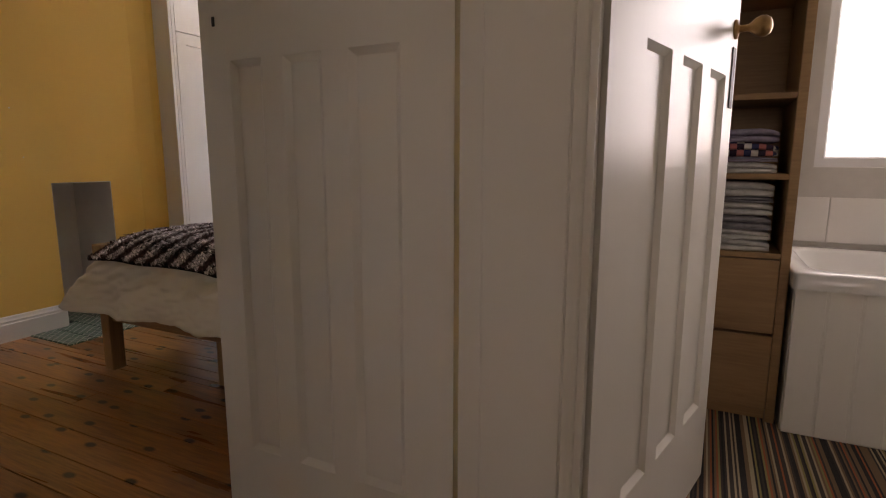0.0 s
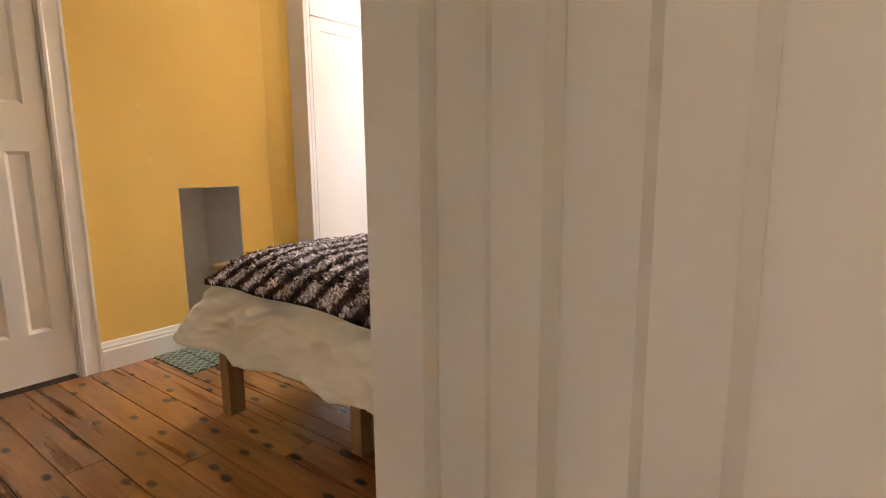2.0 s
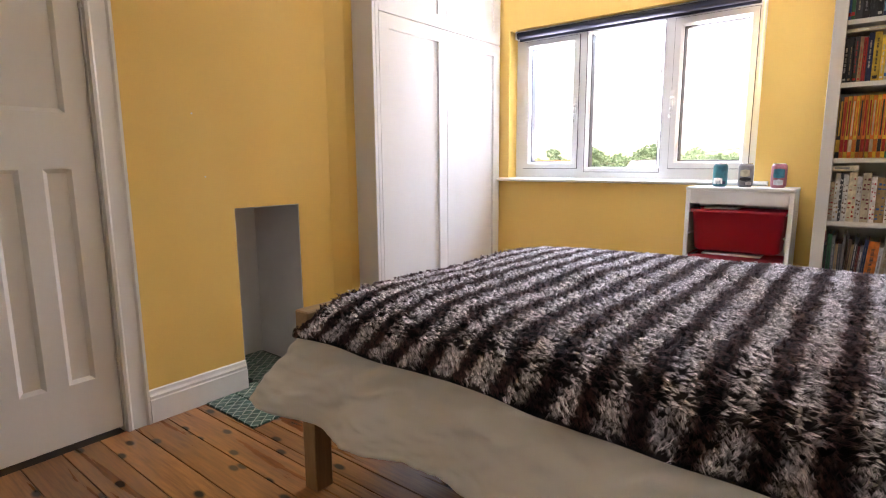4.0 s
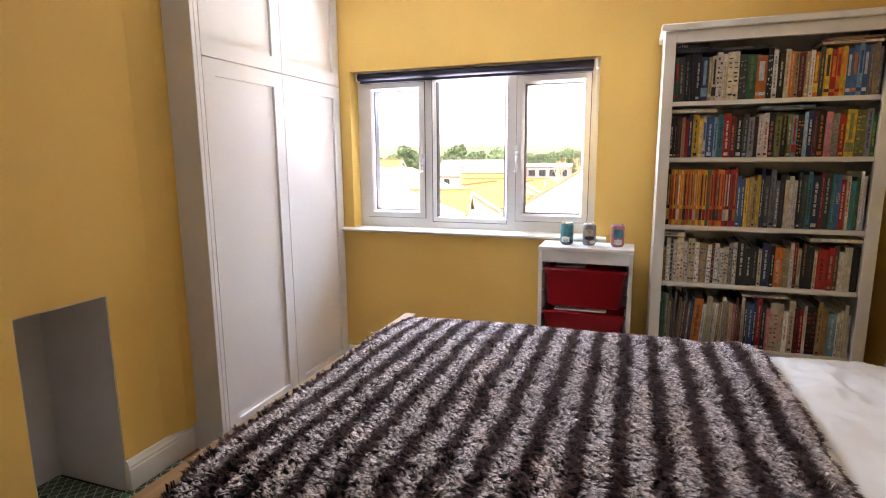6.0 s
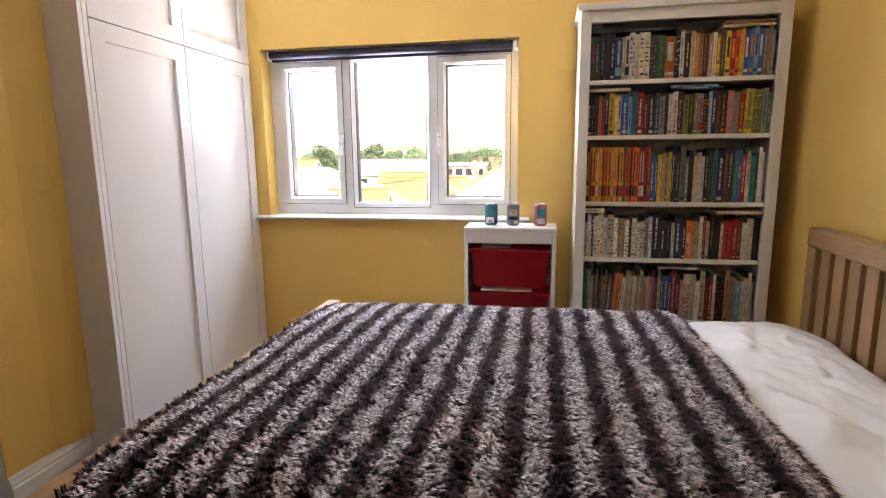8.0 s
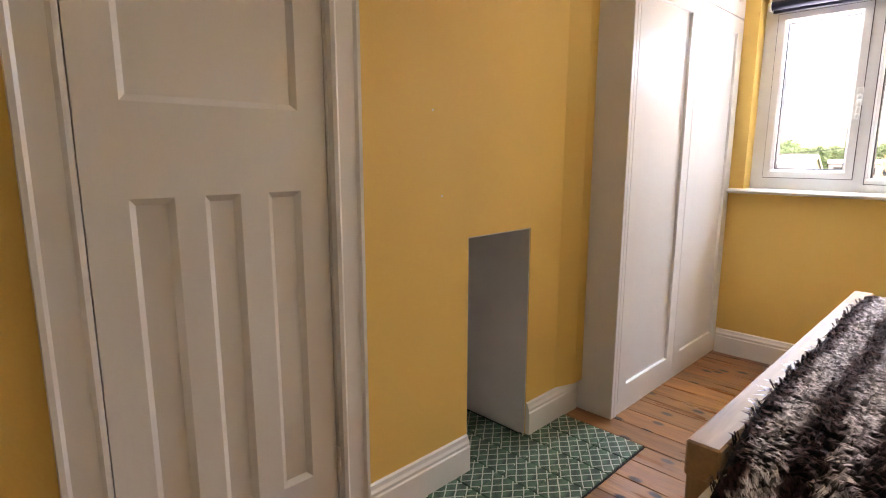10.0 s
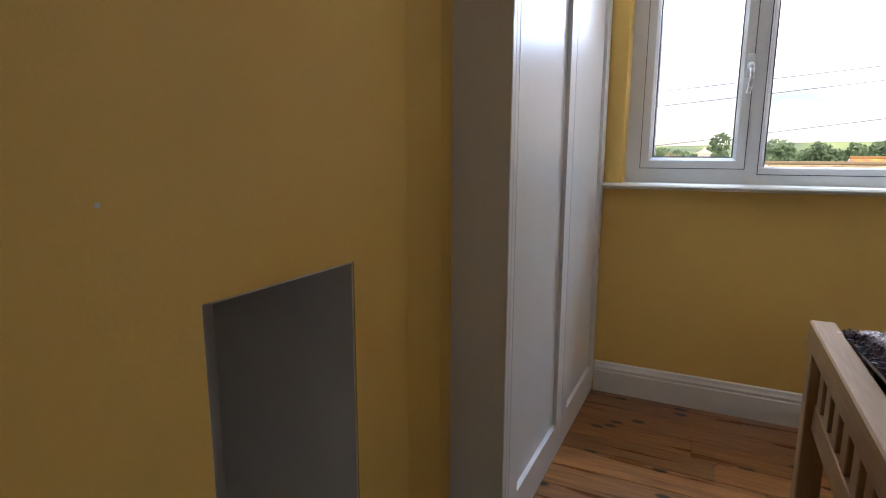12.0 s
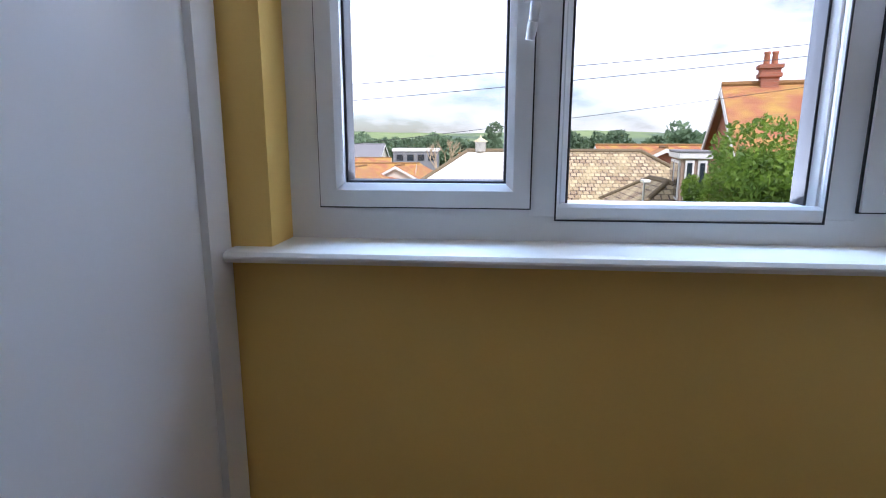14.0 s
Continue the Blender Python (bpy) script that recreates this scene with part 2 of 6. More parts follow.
def part(name, bm, material, parent=None, label="", smooth=False):
    ob = new(name, finish(bm, name, smooth))
    ob.data.materials.append(material)
    if parent is not None:
        ob.parent = parent
    return tagged(ob, label=label)


def shared(name, mesh, parent=None, at=(0, 0, 0)):
    ob = new(name, mesh)
    ob.parent = parent
    ob.location = at
    return ob


def thing(name, at, rz, label, category, group="", kind=""):
    ob = new(name)
    ob.matrix_basis = pose(*at, 0, 0, rz)
    ob.empty_display_size = 0.1
    return tagged(ob, label, category, group, kind)


def structure(name, bm, material, label, category, smooth=False):
    return tagged(part(name, bm, material, None, "", smooth), label, category, "", "structure")


# ---- the shell ----
CEIL = 2.36
XW, XE, YN, YS = 0.0, 2.945, 3.0, -0.80       # bedroom faces
WX0, WX1, WZ0, WZ1 = 0.249, 1.700, 0.889, 1.848   # window opening
FY0, FY1, FZ = 1.139, 1.478, 0.826           # fireplace opening
CY0, CY1 = 0.075, 0.632                      # cupboard doorway
DY0, DY1, DX0, DX1 = -0.62, 0.235, 2.899, 2.952  # bedroom doorway in the east wall

bm = bmesh.new()
box(bm, -0.60, YN, -0.3, WX0, YN + 0.28, CEIL)
box(bm, WX1, YN, -0.3, XE + 0.1, YN + 0.28, CEIL)
box(bm, WX0, YN, -0.3, WX1, YN + 0.28, WZ0)
box(bm, WX0, YN, WZ1, WX1, YN + 0.28, CEIL)
structure("wall_north", bm, YELLOW, "yellow painted window wall", "wall")

bm = bmesh.new()
box(bm, -0.12, YS, 0, 0, CY0, CEIL)
box(bm, -0.12, CY0, 1.90, 0, CY1, CEIL)
box(bm, -0.12, CY1, 0, 0, FY0, CEIL)
box(bm, -0.12, FY0, FZ, 0, FY1, CEIL)
box(bm, -0.12, FY1, 0, 0, 1.80, CEIL)
box(bm, -0.60, 1.70, 0, -0.12, 1.80, CEIL)
box(bm, -0.60, 1.80, 0, -0.50, YN, CEIL)
box(bm, -0.60, YS, 0, -0.50, 0.90, CEIL)
extrude_profile(bm, [(0, 1.676), (0.034, 1.772), (0.034, 1.829), (0, 1.829)], "Z", 0.135, CEIL - 0.002)
structure("wall_west", bm, YELLOW, "yellow painted chimney breast wall", "wall")

# fireplace recess, plastered white
recess = tagged(new("fireplace_recess"), "white plastered empty fireplace recess", "fireplace", "", "structure")
for name, sides in (("back", (-0.46, FY0 - 0.10, 0, -0.38, FY1 + 0.10, 1.0)),
                    ("cheek", (-0.38, FY0 - 0.10, 0, -0.003, FY0 + 0.004, FZ - 0.0045)),
                    ("cheek", (-0.38, FY1 - 0.004, 0, -0.003, FY1 + 0.10, FZ - 0.0045)),
                    ("soffit", (-0.38, FY0 - 0.10, FZ - 0.004, -0.003, FY1 + 0.10, FZ + 0.10))):
    part(name, bx(*sides), HEARTH_WHITE, recess)

# unseen wall, its white added to bounce light into the room
structure("wall_south", bx(-0.60, YS - 0.1, 0, XE + 0.1, YS, CEIL), WHITE_GLOSS, "unseen back wall, made white to bounce light", "wall")
bm = bmesh.new()
box(bm, DX0, YS, 0, DX1, DY0, CEIL)
box(bm, DX0, DY0, 2.02, DX1, DY1, CEIL)
box(bm, XE, DY1 + 0.10, 0, XE + 0.08, YN, CEIL)
box(bm, DX0, DY1 + 0.002, 0, 3.06, DY1 + 0.10, CEIL)
structure("wall_east", bm, YELLOW, "yellow painted wall behind the headboard", "wall")
structure("ceiling", bx(-0.6, -2.6, CEIL, 4.8, YN + 0.28, CEIL + 0.12), CEILING_WHITE, "white painted ceiling", "ceiling")

for y_, z_ in ((1.017, 0.967), (0.979, 1.221)):
    spot = bmesh.new()
    bmesh.ops.create_circle(spot, cap_ends=True, segments=9, radius=0.0035, matrix=pose(0.0012, y_, z_, 0, 90, 0))
    bmesh.ops.solidify(spot, geom=spot.faces[:], thickness=0.0008)
    structure("filler_spot", spot, CEILING_WHITE, "small white filler mark on the yellow wall", "mark")

# landing and bathroom shell
BY = 0.235
bm = bmesh.new()
box(bm, 3.06, BY + 0.002, 0, 3.115, BY + 0.10, CEIL)
box(bm, 3.115, BY, 2.02, 4.00, BY + 0.10, CEIL)
box(bm, 4.00, BY, 0, 4.70, BY + 0.10, CEIL)
structure("wall_bathroom_south", bm, WHITE_GLOSS, "white painted wall with the bathroom doorway", "wall")
structure("wall_bathroom_east", bx(4.70, BY, 0, 4.80, 2.40, CEIL), TILE_WHITE, "white bathroom side wall", "wall")
BWX0, BWX1, BWZ0, BWZ1, BYN = 3.705, 4.505, 0.925, 1.95, 2.20
bm = bmesh.new()
box(bm, 3.0, BYN, 0, BWX0, BYN + 0.25, CEIL)
box(bm, BWX1, BYN, 0, 4.8, BYN + 0.25, CEIL)
box(bm, BWX0, BYN, 0, BWX1, BYN + 0.25, BWZ0)
box(bm, BWX0, BYN, BWZ1, BWX1, BYN + 0.25, CEIL)
structure("wall_bathroom_north", bm, GROUT, "tiled bathroom window wall", "wall")
structure("wall_bathroom_west", bx(XE + 0.082, BY + 0.10, 0, XE + 0.10, BYN, CEIL), TILE_WHITE, "white bathroom wall", "wall")
# unseen wall; its window opening is added to let daylight onto the landing
bm = bmesh.new()
LWX0, LWX1, LWZ0, LWZ1 = 3.5, 4.2, 1.1, 1.9
box(bm, 2.6, -2.6, 0, LWX0, -2.4, CEIL)
box(bm, LWX1, -2.6, 0, 4.8, -2.4, CEIL)
box(bm, LWX0, -2.6, 0, LWX1, -2.4, LWZ0)
box(bm, LWX0, -2.6, LWZ1, LWX1, -2.4, CEIL)
structure("wall_landing_south", bm, WHITE_GLOSS, "unseen white landing wall with an added window opening", "wall")
structure("wall_landing_east", bx(4.70, -2.4, 0, 4.80, BY, CEIL), WHITE_GLOSS, "white landing wall", "wall")
structure("wall_landing_west", bx(DX0, -2.4, 0, DX1, YS - 0.1, CEIL), WHITE_GLOSS, "white landing wall", "wall")
structure("wall_lower_storey", bx(-0.58, -2.58, -4.4, 4.78, 3.26, -0.31), mat("outer_brick", (0.34, 0.15, 0.09), 0.85, (0.26, 0.10, 0.06), 9), "plain brick storey below the bedroom", "wall")
structure("subfloor", bx(-0.6, YS, -0.3, XE + 0.08, YN, -0.022), DUCT, "dark void below the boards", "floor")


# ---- skirting, sill, door frames ----
SK = [(0, 0), (0.019, 0), (0.019, 0.093), (0.015, 0.098), (0.0165, 0.109), (0.011, 0.118), (0.008, 0.130), (0, 0.134)]


def skirting(axis, face, sign, a0, a1):
    pts = [(face + sign * d, h) for d, h in SK]
    return structure("baseboard", extrude_profile(bmesh.new(), pts, axis, a0, a1), WHITE_GLOSS, "white glossy moulded skirting board", "skirting")


skirting("Y", XW, 1, 0.713, FY0 - 0.001)
skirting("Y", XW, 1, FY1 + 0.001, 1.823)
skirting("X", YN, -1, 0.183, XE - 0.02)
skirting("Y", XE, -1, DY1 + 0.12, YN)
skirting("Y", XW, 1, YS + 0.02, 0.0)
skirting("X", YS, 1, 0.02, DX0)

nose = [(3.10, 0.890), (2.972, 0.890), (2.958, 0.893), (2.952, 0.9005), (2.952, 0.9045), (2.958, 0.911), (2.972, 0.913), (3.10, 0.913)]
sill = structure("window_sill", extrude_profile(bmesh.new(), nose, "X", 0.183, 1.765), WHITE_GLOSS, "white glossy window board with a rounded nose", "window sill")

ARCH = [(0, 0), (0.016, 0.004), (0.019, 0.014), (0.014, 0.022), (0.014, 0.070), (0.020, 0.078), (0.020, 0.088), (0, 0.088)]


def architrave_y(face, sign, y_inner, y_dir, z1, name="trim"):
    """A moulded upright on a wall that faces along x."""
    pts = [(face + sign * d, y_inner + y_dir * w) for d, w in ARCH]
    return structure(name, extrude_profile(bmesh.new(), pts, "Z", 0, z1), WHITE_GLOSS, "white glossy door architrave", "architrave")


architrave_y(XW, 1, 0.622, 1, 1.98)
architrave_y(XW, 1, 0.082, -1, 1.98)
structure("trim", bx(XW, 0.083, 1.905, XW + 0.018, 0.623, 1.985, 0.004), WHITE_GLOSS, "white glossy architrave head over the cupboard", "architrave")


# ---- panelled doors ----
def rim(bm, x0, z0, x1, z1, y, s, w):
    """A sloped moulding round a sunk panel; y is the face, s the way into the door."""
    o = [(x0, z0), (x1, z0), (x1, z1), (x0, z1)]
    i = [(x0 + w, z0 + w), (x1 - w, z0 + w), (x1 - w, z1 - w), (x0 + w, z1 - w)]
    m1 = [bm.verts.new((p[0], y, p[1])) for p in o]
    m2 = [bm.verts.new((p[0], y + s * 0.011, p[1])) for p in i]
    for k in range(4):
        bm.faces.new((m1[k], m1[(k + 1) % 4], m2[(k + 1) % 4], m2[k]))


def panel_door(name, at, rz, w, h, low, high, z_low, z_high, label, thick=0.036, z0=0.012, gloss=None):
    """An old panelled door, hinged at its local x = 0: a row of tall panels below, one wide panel above."""
    d = thing(name, at, rz, label, "door")
    bm = bmesh.new()
    k, t = 0.012, thick
    box(bm, 0.01, k, z0 + 0.01, w - 0.01, t - k, h - 0.01)
    for y0, y1 in ((0, k), (t - k, t)):
        def slab(x0, za, x1, zb):
            box(bm, x0, y0, za, x1, y1, zb)
        slab(0, z0, w, z_low[0])
        slab(0, z_low[1], w, z_high[0])
        slab(0, z_high[1], w, h)
        xs = [0] + [v for p in low for v in p] + [w]
        for a_, b_ in zip(xs[::2], xs[1::2]):
            slab(a_, z_low[0], b_, z_low[1])
        slab(0, z_high[0], high[0], z_high[1])
        slab(high[1], z_high[0], w, z_high[1])
    box(bm, 0, 0.0005, z0, 0.012, t - 0.0005, h)
    box(bm, w - 0.012, 0.0005, z0, w, t - 0.0005, h)
    box(bm, 0, 0.0005, z0, w, t - 0.0005, z0 + 0.012)
    for y, s in ((0, 1), (t, -1)):
        for x0, x1 in low:
            rim(bm, x0, z_low[0], x1, z_low[1], y, s, 0.014)
        rim(bm, high[0], z_high[0], high[1], z_high[1], y, s, 0.014)
    part("leaf", bm, gloss or WHITE_GLOSS, d)
    return d


def door_knob(d, x, z, t, sides=(0, 1), plate=(0.016, 0.20, 0.045)):
    """A turned brass-and-wood knob, with a rose and a keyhole plate."""
    prof = [(0.006, 0), (0.025, 0.0), (0.024, 0.004), (0.012, 0.007), (0.009, 0.012), (0.009, 0.030), (0.013, 0.036), (0.022, 0.046),
            (0.027, 0.058), (0.026, 0.070), (0.019, 0.080), (0.008, 0.084)]
    for y, s in [((0, -1), (t, 1))[k] for k in sides]:
        part("knob", lathe(bmesh.new(), [(r, s * hh) for r, hh in prof], (x, y, z), "Y"), BRASS, d, "aged brass door knob", True)
        part("escutcheon", bx(x - plate[0], min(y, y + s * 0.003), z - plate[1], x + plate[0], max(y, y + s * 0.003), z - plate[2], 0.001), IRON, d, "dark keyhole plate")


def hinge(d, x, y, z, hgt=0.075):
    bm = bmesh.new()
    for k in range(5):
        cyl(bm, (x, y, z + hgt * k / 5 + 0.001), (x, y, z + hgt * (k + 1) / 5 - 0.001), 0.0065, seg=10)
    part("hinge", bm, WHITE_GLOSS, d, "painted-over butt hinge")


cup = panel_door("cupboard_door", (-0.042, 0.6155, 0), -90, 0.530, 1.895, [(0.075, 0.160), (0.226, 0.305), (0.366, 0.452)], (0.075, 0.452),
                 (0.240, 1.006), (1.195, 1.80), "white painted panelled cupboard door, shut", z0=0.022)
for z in (0.225, 1.55):
    hinge(cup, -0.003, 0.042, z)
structure("trim", bx(-0.10, 0.618, 0, -0.004, 0.6315, 1.90), WHITE_GLOSS, "white cupboard door lining", "door frame")
structure("trim", bx(-0.10, 0.0755, 0, -0.004, 0.0815, 1.90), WHITE_GLOSS, "white cupboard door lining", "door frame")

bed_door = panel_door("bedroom_door", (2.887, 0.268, 0), 179.1, 0.618, 1.98, [(0.109, 0.225), (0.287, 0.387), (0.443, 0.534)], (0.109, 0.534),
                      (0.272, 1.165), (1.34, 1.84), "white panelled bedroom door standing open into the room", thick=0.031)
door_knob(bed_door, 0.574, 1.318, 0.031, (1,), (0.004, 0.080, 0.060))
for z in (0.12, 1.75):
    hinge(bed_door, -0.004, 0.026, z)
bath_door = panel_door("bathroom_door", (3.139, 0.262, 0), 76.0, 0.825, 1.98, [(0.161, 0.302), (0.373, 0.516), (0.584, 0.730)], (0.161, 0.730),
                       (0.265, 1.170), (1.36, 1.84), "white glossy panelled bathroom door standing open")
door_knob(bath_door, 0.790, 1.292, 0.036)

# bedroom and bathroom door linings, side by side at the corner of the landing
bm = bmesh.new()
box(bm, DX0, DY1 - 0.003, 0, DX1 - 0.005, DY1, 2.01)
box(bm, DX0 + 0.036, DY1 - 0.014, 0, DX0 + 0.047, DY1 - 0.003, 2.01)
box(bm, DX0, DY0, 0, DX1, DY0 + 0.012, 2.01)
box(bm, DX0, DY0 + 0.012, 2.0, DX1, DY1 - 0.012, 2.018)
structure("door_frame_bedroom", bm, WHITE_GLOSS, "white glossy bedroom door lining", "door frame")
bm = bmesh.new()
box(bm, DX1 - 0.005, DY1 - 0.020, 0, 3.095, DY1 - 0.0005, 2.08, 0.003)
extrude_profile(bm, [(3.095, DY1 - 0.0005), (3.095, DY1 - 0.026), (3.100, DY1 - 0.030), (3.105, DY1 - 0.024), (3.109, DY1 - 0.016), (3.113, DY1 - 0.012), (3.1155, DY1 - 0.0005)], "Z", 0, 2.08)
box(bm, 3.1155, DY1 + 0.001, 0, 3.128, DY1 + 0.099, 2.02)
box(bm, 3.988, DY1 + 0.001, 0, 4.002, DY1 + 0.099, 2.02)
box(bm, 4.00, DY1 - 0.020, 0, 4.09, DY1 - 0.0005, 2.08, 0.003)
structure("door_frame_bathroom", bm, WHITE_GLOSS, "white glossy moulded bathroom door frame", "door frame")


# ---- window ----
win = tagged(new("window_1"), "white plastic three-light window with two opening casements", "window", "", "structure")
win.location = (0, 0, 0)
FYI, FYO = 3.098, 3.168


def ring(bm, x0, z0, x1, z1, w, y0, y1, bev):
    """Four mitred bars round an opening."""
    o = [(x0, z0), (x1, z0), (x1, z1), (x0, z1)]
    i = [(x0 + w, z0 + w), (x1 - w, z0 + w), (x1 - w, z1 - w), (x0 + w, z1 - w)]
    c = [(x0 + w - bev, z0 + w - bev), (x1 - w + bev, z0 + w - bev), (x1 - w + bev, z1 - w + bev), (x0 + w - bev, z1 - w + bev)]
    for k in range(4):
        j = (k + 1) % 4
        quad = [[bm.verts.new((p[0], y, p[1])) for p, y in ((q[k], 0), (q[j], 0))] for q in (o,)]
        A0, A1 = [bm.verts.new((*p[:1], y0, p[1])) for p in (o[k], o[j])], [bm.verts.new((p[0], y0, p[1])) for p in (c[k], c[j])]
        B0, B1 = [bm.verts.new((p[0], y0 + bev, p[1])) for p in (i[k], i[j])], [bm.verts.new((p[0], y1, p[1])) for p in (i[k], i[j])]
        C0 = [bm.verts.new((p[0], y1, p[1])) for p in (o[k], o[j])]
        for v in quad[0]:
            bm.verts.remove(v)
        for p, q in ((A0, A1), (A1, B0), (B0, B1), (B1, C0), (C0, A0)):
            bm.faces.new((p[0], p[1], q[1], q[0]))
        for e_ in (0, 1):
            bm.faces.new((A0[e_], A1[e_], B0[e_], B1[e_], C0[e_]))


bm = bmesh.new()
ring(bm, 0.2495, 0.913, 1.6995, 1.8475, 0.068, FYI, FYO, 0.006)
for xm in (0.716, 1.224):
    box(bm, xm - 0.030, FYI - 0.001, 0.954, xm + 0.030, FYO - 0.002, 1.806, 0.005)
part("window_frame", bm, UPVC, win)
bm = bmesh.new()
ring(bm, 0.740, 0.953, 1.198, 1.807, 0.019, FYI + 0.012, FYO - 0.006, 0.010)
part("glazing_bead", bm, UPVC, win)
# thin black ring paints the shadow line round the fixed light
bm = bmesh.new()
ring(bm, 0.7375, 0.9505, 1.2005, 1.8095, 0.003, FYI - 0.0025, FYI + 0.004, 0.0005)
part("gap_shadow", bm, GASKET_GAP, win, "thin dark ring painting the shadow line round the fixed light")


def casement(x0, x1, hx):
    bm = bmesh.new()
    ring(bm, x0, 0.974, x1, 1.782, 0.042, FYI - 0.012, FYO - 0.006, 0.012)
    s = part("casement", bm, UPVC, win)
    bm = bmesh.new()
    ring(bm, x0 + 0.0415, 1.0155, x1 - 0.0415, 1.7405, 0.005, FYI + 0.016, FYO - 0.003, 0.001)
    part("gasket", bm, GASKET_GAP, s)
    # thin black ring paints the shadow in the gap round the sash
    bm = bmesh.new()
    ring(bm, x0 - 0.003, 0.971, x1 + 0.003, 1.785, 0.0035, FYI - 0.006, FYI + 0.004, 0.0005)
    part("gap_shadow", bm, GASKET_GAP, s, "thin dark ring painting the gap shadow round the casement")
    part("pane", bx(x0 + 0.038, FYI + 0.045, 1.012, x1 - 0.038, FYI + 0.049, 1.744), GLASS, s).visible_shadow = False
    bm = bmesh.new()
    cyl(bm, (hx, FYI - 0.013, 1.360), (hx, FYI - 0.034, 1.360), 0.013, 0.010)
    pts = [(hx, FYI - 0.034, 1.366), (hx + 0.004, FYI - 0.044, 1.346), (hx + 0.006, FYI - 0.048, 1.312), (hx + 0.003, FYI - 0.046, 1.282), (hx - 0.001, FYI - 0.042, 1.255)]
    for p, q in zip(pts, pts[1:]):
        cyl(bm, p, q, 0.0085, 0.0075, 10)
    box(bm, hx - 0.013, FYI - 0.020, 1.318, hx + 0.013, FYI - 0.011, 1.402, 0.004, 2)
    h = part("handle", bm, UPVC, s, "white lever window handle", True)
    part("lock", cyl(bmesh.new(), (hx, FYI - 0.034, 1.363), (hx, FYI - 0.038, 1.363), 0.005), CHROME, h)


casement(0.310, 0.692, 0.683)
casement(1.251, 1.653, 1.256)
bm = bmesh.new()
ring(bm, 0.7585, 0.9715, 1.1795, 1.7885, 0.005, FYI + 0.022, FYO - 0.003, 0.001)
part("gasket", bm, GASKET_GAP, win)
part("pane", bx(0.755, FYI + 0.045, 0.968, 1.183, FYI + 0.049, 1.798), GLASS, win).visible_shadow = False

blind = thing("roller_blind", (0.985, 3.035, 1.817), 0, "navy blue roller blind, rolled up under the window head", "blind")
bm = bmesh.new()
cyl(bm, (-0.695, 0, 0), (0.680, 0, 0), 0.021, seg=24)
part("fabric_roll", bm, BLIND_NAVY, blind, "", True)
part("hem", bx(-0.693, 0.014, -0.034, 0.678, 0.020, -0.006, 0.002), BLIND_NAVY, blind)
part("head_rail", bx(-0.70, 0.004, 0.0215, 0.70, 0.036, 0.0295, 0.001), UPVC, blind)
for sx in (-0.705, 0.692):
    part("bracket", bx(sx, -0.020, -0.024, sx + 0.010, 0.034, 0.026, 0.001), UPVC, blind, "white end bracket")
bm = bmesh.new()
for dy in (-0.006, 0.008):
    cyl(bm, (0.697, dy - 0.012, -0.02), (0.697, dy - 0.012, -0.42), 0.0016, seg=6)
part("chain", bm, UPVC, blind, "thin white bead chain")


# ---- fitted wardrobe ----
wd = thing("fitted_wardrobe", (0.180, 1.829, 0), 0, "white painted built-in wardrobe with flat shaker doors", "wardrobe")
WL = 1.166
part("side_panel", bx(-0.655, 0, 0, 0.0, 0.022, CEIL - 0.002, 0.002), WARDROBE_WHITE, wd)
part("carcass", bx(-0.650, 0.024, 0.0, -0.026, WL, CEIL - 0.003), WARDROBE_WHITE, wd)
part("frame_post", bx(-0.024, 0.0225, 0, 0.0, 0.045, CEIL - 0.003, 0.001), WARDROBE_WHITE, wd)
part("plinth", bx(-0.024, 0.046, 0.0, -0.004, WL, 0.052, 0.001), WARDROBE_WHITE, wd)


def shaker(y0, y1, z0, z1, st=0.100):
    """A flat door with a sunk centre panel."""
    bm = bx(-0.024, y0, z0, 0.0, y1, z1)
    front = [f for f in bm.faces if f.normal.x > 0.9]
    bmesh.ops.inset_region(bm, faces=front, thickness=st)
    front = max((f for f in bm.faces if f.normal.x > 0.9), key=lambda f: -abs(f.calc_center_median().y - (y0 + y1) / 2) - abs(f.calc_center_median().z - (z0 + z1) / 2))
    bmesh.ops.inset_region(bm, faces=[front], thickness=0.0015)
    bmesh.ops.translate(bm, verts=list(front.verts), vec=(-0.013, 0, 0))
    part("door", bm, WARDROBE_WHITE, wd)


shaker(0.047, 0.593, 0.054, 1.761)
shaker(0.597, WL - 0.004, 0.054, 1.761)
shaker(0.047, 0.593, 1.766, CEIL - 0.006)
shaker(0.597, WL - 0.004, 1.766, CEIL - 0.006)


# ---- bed ----
bed = thing("double_bed", (0.848, 0.82, 0), -0.4, "oak double bed with slatted headboard and low slatted footboard", "bed")
BW, BL = 1.555, 2.062
for y in (0, BW - 0.065):
    part("leg", bx(0, y, 0, 0.058, y + 0.065, 0.513, 0.003), OAK_Z, bed)
    part("leg", bx(BL - 0.06, y, 0, BL, y + 0.065, 0.884, 0.003), OAK_Z, bed)
part("foot_rail", bx(-0.004, -0.004, 0.5135, 0.056, BW + 0.004, 0.584, 0.004), OAK_Y, bed)
part("foot_rail", bx(0.018, 0.066, 0.300, 0.050, BW - 0.066, 0.375, 0.003), OAK_Y, bed)
part("head_rail", bx(BL - 0.062, -0.004, 0.885, BL + 0.002, BW + 0.004, 0.957, 0.005), OAK_Y, bed)
part("head_rail", bx(BL - 0.048, 0.066, 0.320, BL - 0.014, BW - 0.066, 0.400, 0.003), OAK_Y, bed)
bm0 = finish(bx(0.020, 0, 0.3755, 0.042, 0.052, 0.513, 0.002), "foot_slat")
